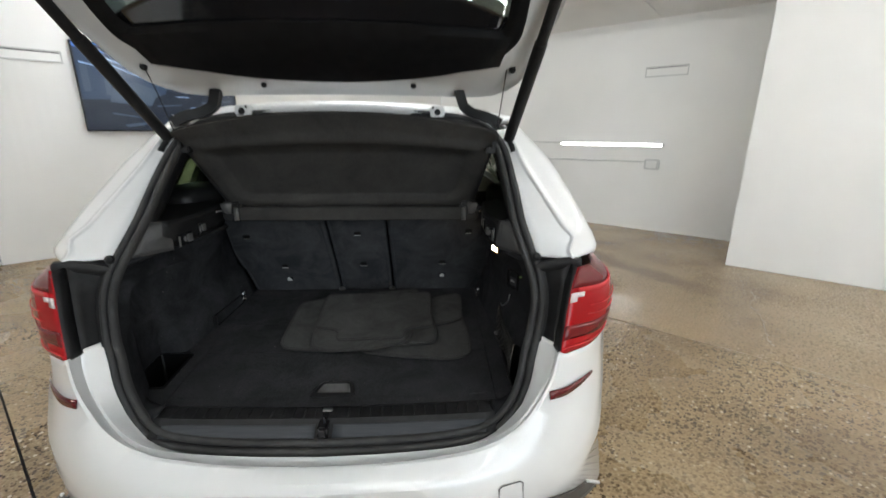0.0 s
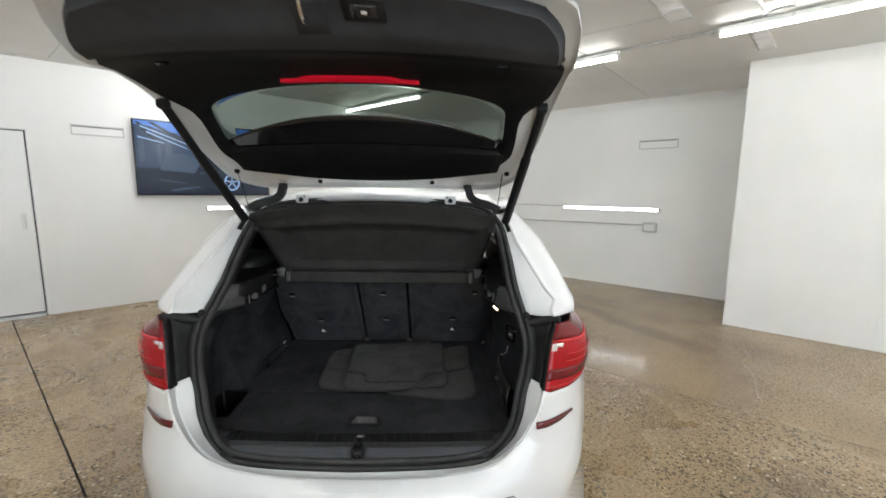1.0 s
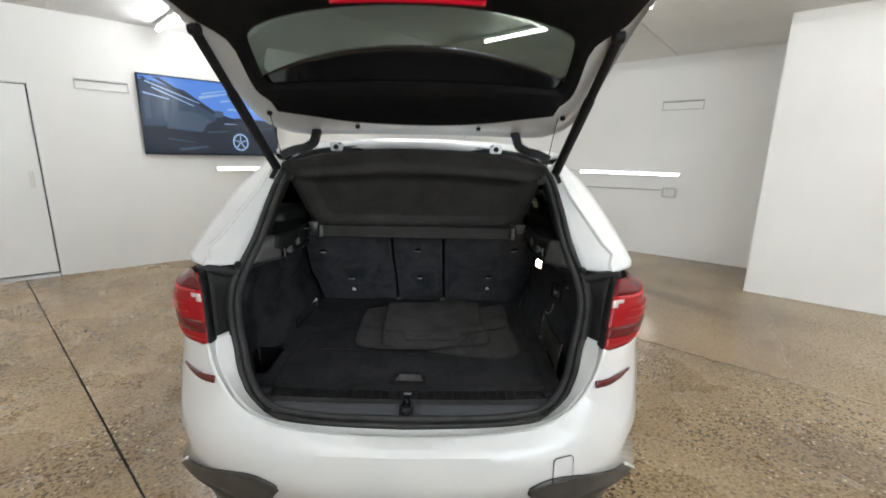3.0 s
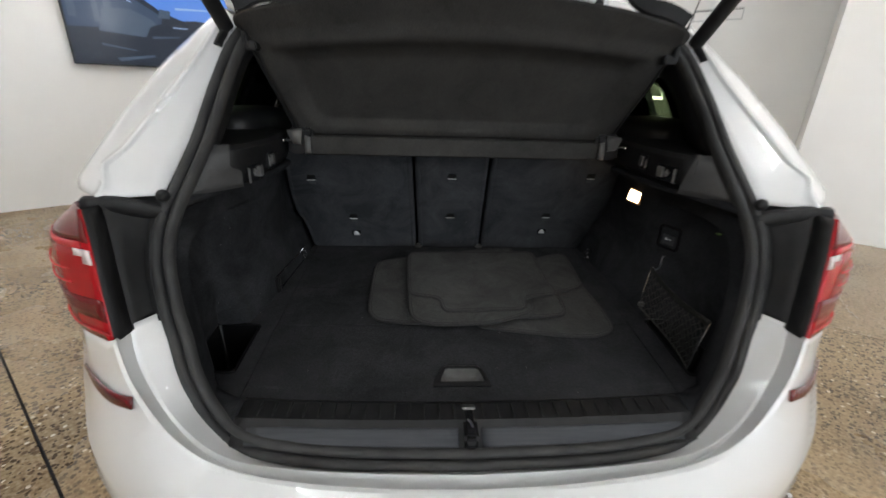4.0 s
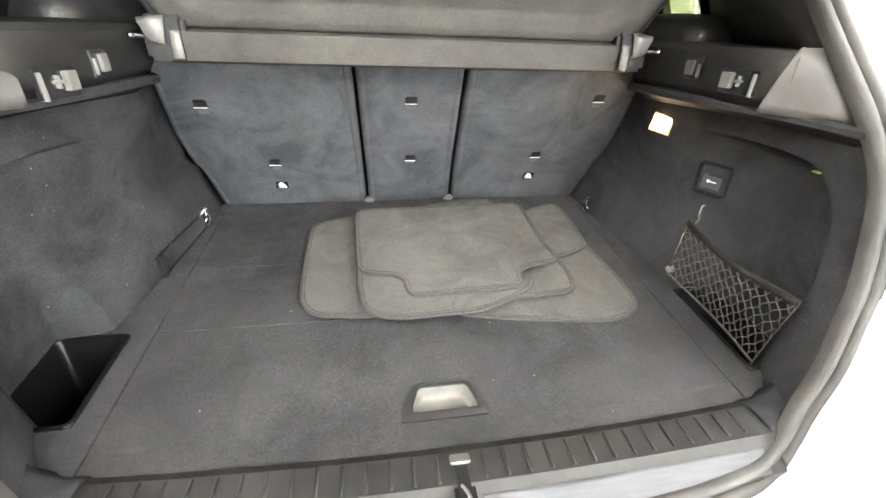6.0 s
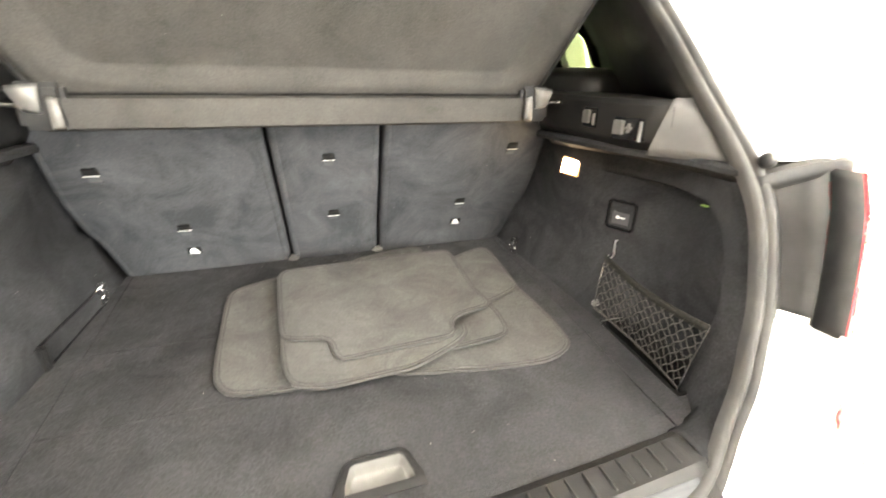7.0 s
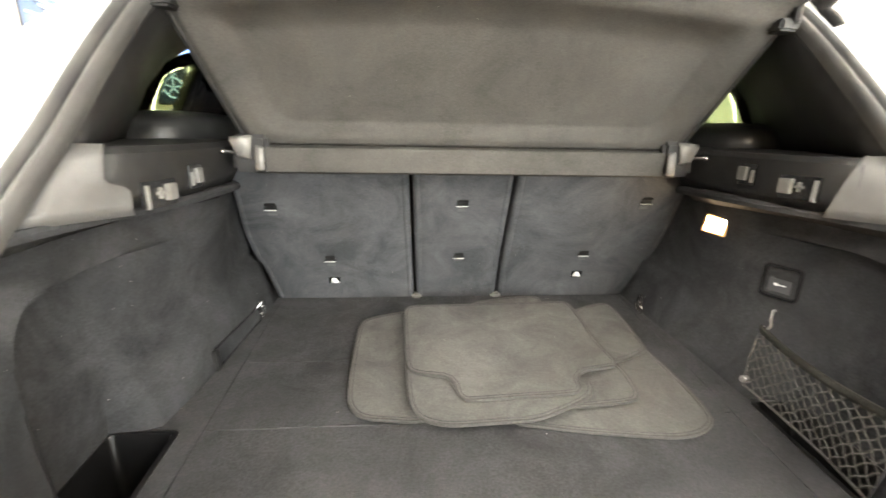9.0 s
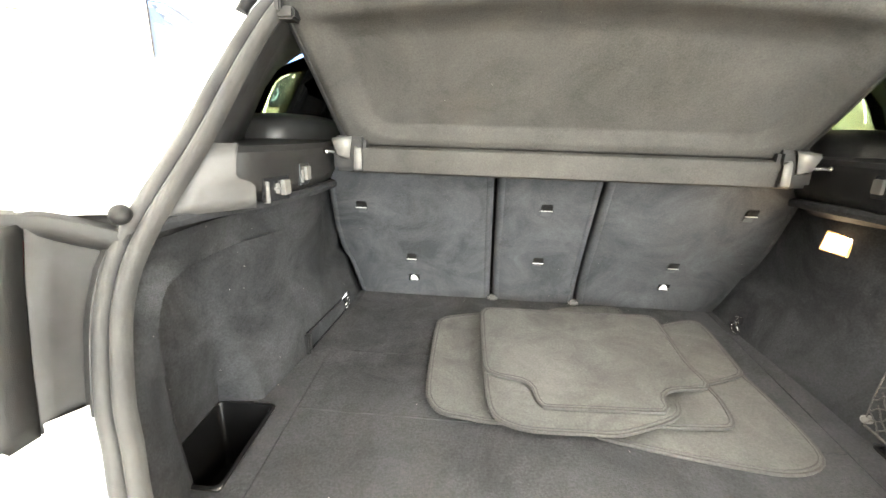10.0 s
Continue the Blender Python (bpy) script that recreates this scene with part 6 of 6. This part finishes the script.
def window_bow(u, v):
    return -0.032 * u * u * smooth(0.36, 0.53, v)


def hinge_bow(u, v):
    return 0.10 * u * u * (1 - smooth(0.12, 0.42, v)) + 0.02 * u * u * smooth(0.7, 0.85, v)


GL = shaped(loop(0, 0.405, 1.0, 0.130, 9), [0.275, 0.53], [0.83, 0.79], window_bow)
GL_IN = shaped(loop(0, 0.405, 0.972, 0.122, 9), [0.275, 0.53], [0.83, 0.79], window_bow)
TRIM = shaped(loop(0, 0.465, 1.0, 0.365, 9), [0.10, 0.20, 0.44, 0.50, 0.57, 0.74, 0.83], [0.87, 0.885, 0.855, 0.875, 0.960, 0.980, 0.970], hinge_bow)
EDGE = loop(0, 0.5, 1.0, 0.5, 16)


def tailgate():
    t = part("tailgate", ring_mesh([lifted(GL, 0.012)] + [lifted(between(GL, EDGE, k / 10), 0.012) for k in range(1, 10)] + [lifted(between(GL, EDGE, 0.96), 0.008), lifted(EDGE, 0.002), lifted(between(GL, EDGE, 1.010), 0.004), lifted(between(GL, EDGE, 1.010), 0.009), lifted(EDGE, 0.013)] + [lifted(between(GL, EDGE, k / 8), 0.013 + 0.06 * math.sin(math.pi * (1 - k / 8) / 2)) for k in range(7, -1, -1)]),
             WHITE_PAINT, car, "white painted tailgate raised fully open", sharp=50)
    up = part("upper_trim", ring_mesh([lifted(GL_IN, 0.006), lifted(GL, -0.004)] + [lifted(between(GL, TRIM, k / 6), -0.006) for k in range(1, 6)] + [lifted(TRIM, -0.002), lifted(between(GL, TRIM, 1.02), 0.014)]), DEEP_BLACK, t, "black plastic trim round the rear window", sharp=50)
    # lower trim panel, standing proud
    rows = []
    for k in range(15):
        f = k / 14
        um = (0.962 - 0.030 * f) * (1 - 0.085 * max(0.0, (f - 0.45) / 0.55) ** 2.6)
        l = -0.010 - 0.014 * smooth(0, 0.35, f) + 0.006 * f
        row = []
        for q in np.linspace(-1, 1, 45):
            v = 0.808 + 0.022 * q * q + (0.945 - 0.808 - 0.022 * q * q) * f
            side = smooth(0.955, 1.0, abs(q))
            row.append(gate(um * q, v, l + (0.022 - l) * side ** 3))
        rows.append(row)
    rows.insert(0, [gate(0.955 * q, 0.806 + 0.022 * q * q, 0.012) for q in np.linspace(-1, 1, 45)])
    rows.append([gate(0.84 * q, 0.949, 0.012) for q in np.linspace(-1, 1, 45)])
    part("lower_trim", grid(rows), TRIM_DARK, t, "dark grey plastic tailgate lining", thick=0.003, sharp=50)
    gl = part("rear_window", ring_mesh([lifted(GL, 0.010)] + [lifted(between(GL, [(0, 0.405)] * 96, k / 8), 0.010) for k in range(1, 8)] + [lifted([(0.0, 0.405)] * 96, 0.010)]), REAR_GLASS, t, "green-tinted rear window glass", thick=0.004)
    gl.visible_shadow = False
    arc = []
    for s in np.linspace(-1, 1, 41):
        u = 0.80 * s
        top = 0.335 + 0.083 * (1 - abs(s) ** 2.2)
        bot = 0.285
        arc.append([gate(u, bot + (top - bot) * q, 0.008) for q in np.linspace(0, 1, 8)])
    part("window_band", grid(arc), GLOSS_BLACK, t, "black printed band on the glass", thick=0.002)
    low = []
    for s in np.linspace(-1, 1, 31):
        u = 0.835 * s
        top, bot = 0.302, 0.112 + 0.082 * s * s
        low.append([gate(u, bot + (top - bot) * q, -0.009 if 0.05 < q < 0.97 else 0.002) for q in (0, 0.05, 0.06, 0.3, 0.6, 0.9, 0.97, 1)])
    part("spoiler_trim", grid(low), DEEP_BLACK, t, "black trim below the hinges", thick=0.003)
    br = []
    for s in np.linspace(-1, 1, 25):
        vt = 0.566 + 0.010 * smooth(0.30, 0.36, 1 - abs(s))
        br.append([gate(0.325 * s, v, l) for v, l in ((0.550, 0.0), (0.552, -0.010), (vt - 0.003, -0.013), (vt, 0.0))])
    part("brake_light", grid(br), mat("brake_lens", (0.55, 0.01, 0.03), 0.2, coat=0.6, emit=(0.8, 0.01, 0.03), power=0.1), t, "slim red high-level brake light", thick=0.003)
    # striker
    pl = []
    for s in np.linspace(-1, 1, 5):
        pl.append([gate(0.03 + 0.055 * s, v, -0.0225) for v in (0.852, 0.88, 0.91, 0.935)])
    st = part("striker_plate", grid(pl), TRIM_DARK, t, thick=0.003)
    nrm = Vector((0, -0.55, -0.83))
    a = Vector(gate(0.018, 0.884, -0.022))
    b = Vector(gate(0.018, 0.932, -0.022))
    part("striker", rod(spline([a + Vector((-0.004, 0, 0)), a + nrm * 0.020, (a + b) / 2 + nrm * 0.026, b + nrm * 0.018, b], 16), 0.0048, 8), CHROME, st, "chrome latch striker")
    # close button
    bt = []
    for s in np.linspace(-1, 1, 7):
        bt.append([gate(0.212 + 0.07 * s, v, l) for v, l in ((0.8800, -0.018), (0.8820, -0.0255), (0.9280, -0.0255), (0.9300, -0.018))])
    btn = part("button_frame", grid(bt), BLACK_PLASTIC, t, thick=0.003)
    bt = []
    for s in np.linspace(-1, 1, 5):
        bt.append([gate(0.212 + 0.042 * s, v, l) for v, l in ((0.8900, -0.024), (0.8920, -0.0285), (0.9170, -0.0285), (0.9190, -0.024))])
    part("close_button", grid(bt), GLOSS_BLACK, btn, thick=0.003)
    bt = [[gate(0.212 + x, v, -0.031) for v in (0.9015, 0.9075)] for x in (-0.009, -0.003, 0.003, 0.009)]
    part("button_mark", grid(bt), PLAIN_WHITE, btn, thick=0.0008)
    c = Vector(gate(0.0, 0.985, 0.012))
    part("stud", disc(bmesh.new(), c, (0, -0.4, -0.9), 0.005, 0.01, 12, 0.002), BLACK_PLASTIC, t)
    # studs, hole marks
    for sgn in (1, -1):
        for u, v, r in ((0.83, 0.982, 0.008), (0.92, 0.172, 0.010), (0.44, 0.062, 0.009)):
            c = Vector(gate(sgn * u, v, 0.012))
            part("stud", disc(bmesh.new(), c, (0, -0.4, -0.9), r, 0.012, 14, 0.004), BLACK_PLASTIC, t)
        c = Vector(gate(sgn * 0.70, 0.735, -0.006))
        bm = bmesh.new()
        box(bm, (c.x - 0.016, c.y - 0.012, c.z - 0.006), (c.x + 0.016, c.y + 0.012, c.z + 0.006), 0.003)
        part("grip_slot", bm, GLOSS_BLACK, t)
        # hinge, gooseneck arm and gas strut
        h = Vector((sgn * 0.325, 0.447, 1.520))
        bm = bmesh.new()
        box(bm, (h.x - 0.024, h.y - 0.012, h.z - 0.018), (h.x + 0.024, h.y + 0.03, h.z + 0.018), 0.004)
        hg = part("hinge", bm, WHITE_PAINT, car, "white painted tailgate hinge")
        part("hinge_bolt", disc(bmesh.new(), (h.x, h.y - 0.012, h.z - 0.002), (0, -1, 0), 0.0105, 0.006, 12, 0.002), BLACK_PLASTIC, hg)
        part("hinge_eye", disc(bmesh.new(), (h.x - sgn * 0.015, h.y - 0.012, h.z + 0.012), (0, -1, 0), 0.004, 0.003, 8, 0.001), BLACK_PLASTIC, hg)
        arm = spline([(sgn * 0.395, 0.430, 1.590), (sgn * 0.405, 0.435, 1.560), (sgn * 0.415, 0.435, 1.535), (sgn * 0.445, 0.425, 1.514), (sgn * 0.49, 0.412, 1.502), (sgn * 0.535, 0.405, 1.480)], 18)
        part("hinge_arm", sweep(arm, [(-0.016, -0.012), (-0.016, 0.012), (0.016, 0.012), (0.016, -0.012)], up=(0, 1, 0)), BLACK_PLASTIC, car, "black gooseneck hinge cover")
        a, b = Vector((sgn * 0.606, -0.012, 1.828)), Vector((sgn * 0.560 + 0.004, 0.396, 1.432))
        s = part("gas_strut", rod([b, b.lerp(a, 0.62)], 0.0175, 14), BLACK_PLASTIC, car, "black telescopic tailgate strut")
        part("piston", rod([b.lerp(a, 0.6), a], 0.0145, 12), BLACK_PLASTIC, s)
        bm = disc(bmesh.new(), a + Vector((sgn * 0.012, 0, 0)), (-sgn, 0, 0), 0.017, 0.03, 12, 0.004)
        part("upper_joint", bm, BLACK_PLASTIC, s)
        bm = rod(spline([b + Vector((0, 0.004, 0.012)), b + Vector((sgn * 0.004, -0.008, -0.012)), b + Vector((sgn * 0.009, -0.020, -0.026)), b + Vector((sgn * 0.012, -0.032, -0.042))], 12), 0.0095, 10)
        part("lower_joint", bm, BLACK_PLASTIC, s)


tailgate()


for piece in car.children:
    if piece.name.split(".")[0] in ("boot_seal", "pillar_trim", "pillar_cover", "rubber_stop"):
        skew(piece)

# ---- loose floor mats in the boot ----
def mat_lift(h):
    return lambda x, y: boot_floor(y) + 0.0065 + h


def floor_mat(outline, h, label):
    pts = [p[:2] for p in spline([(x, y, 0) for x, y in outline] + [(*outline[0], 0)], 90)][:-1]
    o = solid("floor_mat", plate(pts, mat_lift(h), 0.007, inset=0.006), MAT_CARPET, label, "floor mat", group="stacked floor mats")
    lift = mat_lift(h)
    loop_pts = [(x, y, lift(x, y) + 0.0045) for x, y in pts]
    bm = sweep(loop_pts, round_profile(0.0034, 6), closed=True, up=(0, 0, 1))
    part("binding", bm, MAT_BINDING, o, "stitched grey edge binding")
    n = len(pts)
    area = sum(pts[k - 1][0] * pts[k][1] - pts[k][0] * pts[k - 1][1] for k in range(n))
    turn = 1 if area > 0 else -1
    seam = []
    for k in range(n):
        d = Vector((pts[(k + 1) % n][0] - pts[k - 1][0], pts[(k + 1) % n][1] - pts[k - 1][1])).normalized()
        x, y = pts[k][0] - turn * d.y * 0.0065, pts[k][1] + turn * d.x * 0.0065
        seam.append((x, y, lift(x, y) + 0.0068))
    part("seam", sweep(seam, round_profile(0.0013, 5), closed=True, up=(0, 0, 1)), MAT_EDGE, o, "dark stitched seam")
    return o


floor_mat([(0.069, 0.287), (0.143, 0.271), (0.215, 0.258), (0.302, 0.246), (0.357, 0.243), (0.400, 0.253), (0.428, 0.271), (0.440, 0.295), (0.443, 0.340), (0.440, 0.40), (0.430, 0.49), (0.40, 0.60), (0.20, 0.62), (0.02, 0.56), (-0.02, 0.38)],
          0.0, "large grey carpet mat with a rounded end, under smaller mats")
floor_mat([(-0.150, 0.686), (-0.222, 0.662), (-0.250, 0.643), (-0.257, 0.610), (-0.257, 0.50), (-0.252, 0.375), (-0.241, 0.334), (-0.216, 0.309), (-0.165, 0.300), (-0.10, 0.298), (0.05, 0.34), (0.10, 0.48), (0.02, 0.62)],
          0.006, "grey carpet mat at the bottom of the stack")
floor_mat([(0.108, 0.747), (0.160, 0.757), (0.215, 0.762), (0.236, 0.756), (0.241, 0.735), (0.24, 0.64), (0.12, 0.60), (0.02, 0.64), (0.04, 0.72)],
          0.008, "grey carpet mat showing behind the stack")
floor_mat([(0.316, 0.674), (0.350, 0.691), (0.396, 0.708), (0.418, 0.709), (0.429, 0.692), (0.431, 0.640), (0.424, 0.515), (0.418, 0.495), (0.404, 0.480), (0.333, 0.450), (0.22, 0.43), (0.16, 0.52), (0.20, 0.62)],
          0.010, "grey carpet mat with a rounded corner in the stack")
floor_mat([(0.318, 0.425), (0.322, 0.388), (0.318, 0.345), (0.309, 0.324), (0.290, 0.315), (0.236, 0.310), (0.175, 0.308), (0.05, 0.33), (0.03, 0.46), (0.12, 0.58), (0.28, 0.56)],
          0.017, "grey carpet mat half hidden in the stack")
floor_mat([(-0.138, 0.55), (-0.138, 0.42), (-0.133, 0.335), (-0.123, 0.294), (-0.100, 0.273), (-0.057, 0.262), (0.034, 0.265), (0.090, 0.268), (0.145, 0.288), (0.200, 0.315), (0.222, 0.336), (0.228, 0.362), (0.230, 0.45), (0.22, 0.60), (0.0, 0.62)],
          0.025, "grey carpet mat with a curved front edge")
floor_mat([(-0.146, 0.635), (-0.140, 0.656), (-0.120, 0.668), (-0.015, 0.671), (0.134, 0.675), (0.268, 0.680), (0.291, 0.673), (0.299, 0.652), (0.299, 0.586), (0.297, 0.490), (0.304, 0.440), (0.307, 0.421), (0.298, 0.402), (0.272, 0.396), (0.230, 0.388), (0.208, 0.374), (0.200, 0.354), (0.199, 0.336), (0.189, 0.325), (0.160, 0.321), (0.072, 0.317), (-0.016, 0.312), (-0.033, 0.316), (-0.042, 0.334), (-0.044, 0.358), (-0.057, 0.379), (-0.080, 0.386), (-0.108, 0.391), (-0.130, 0.402), (-0.138, 0.430), (-0.143, 0.525)],
          0.033, "grey carpet mat with notched corners on top of the stack")
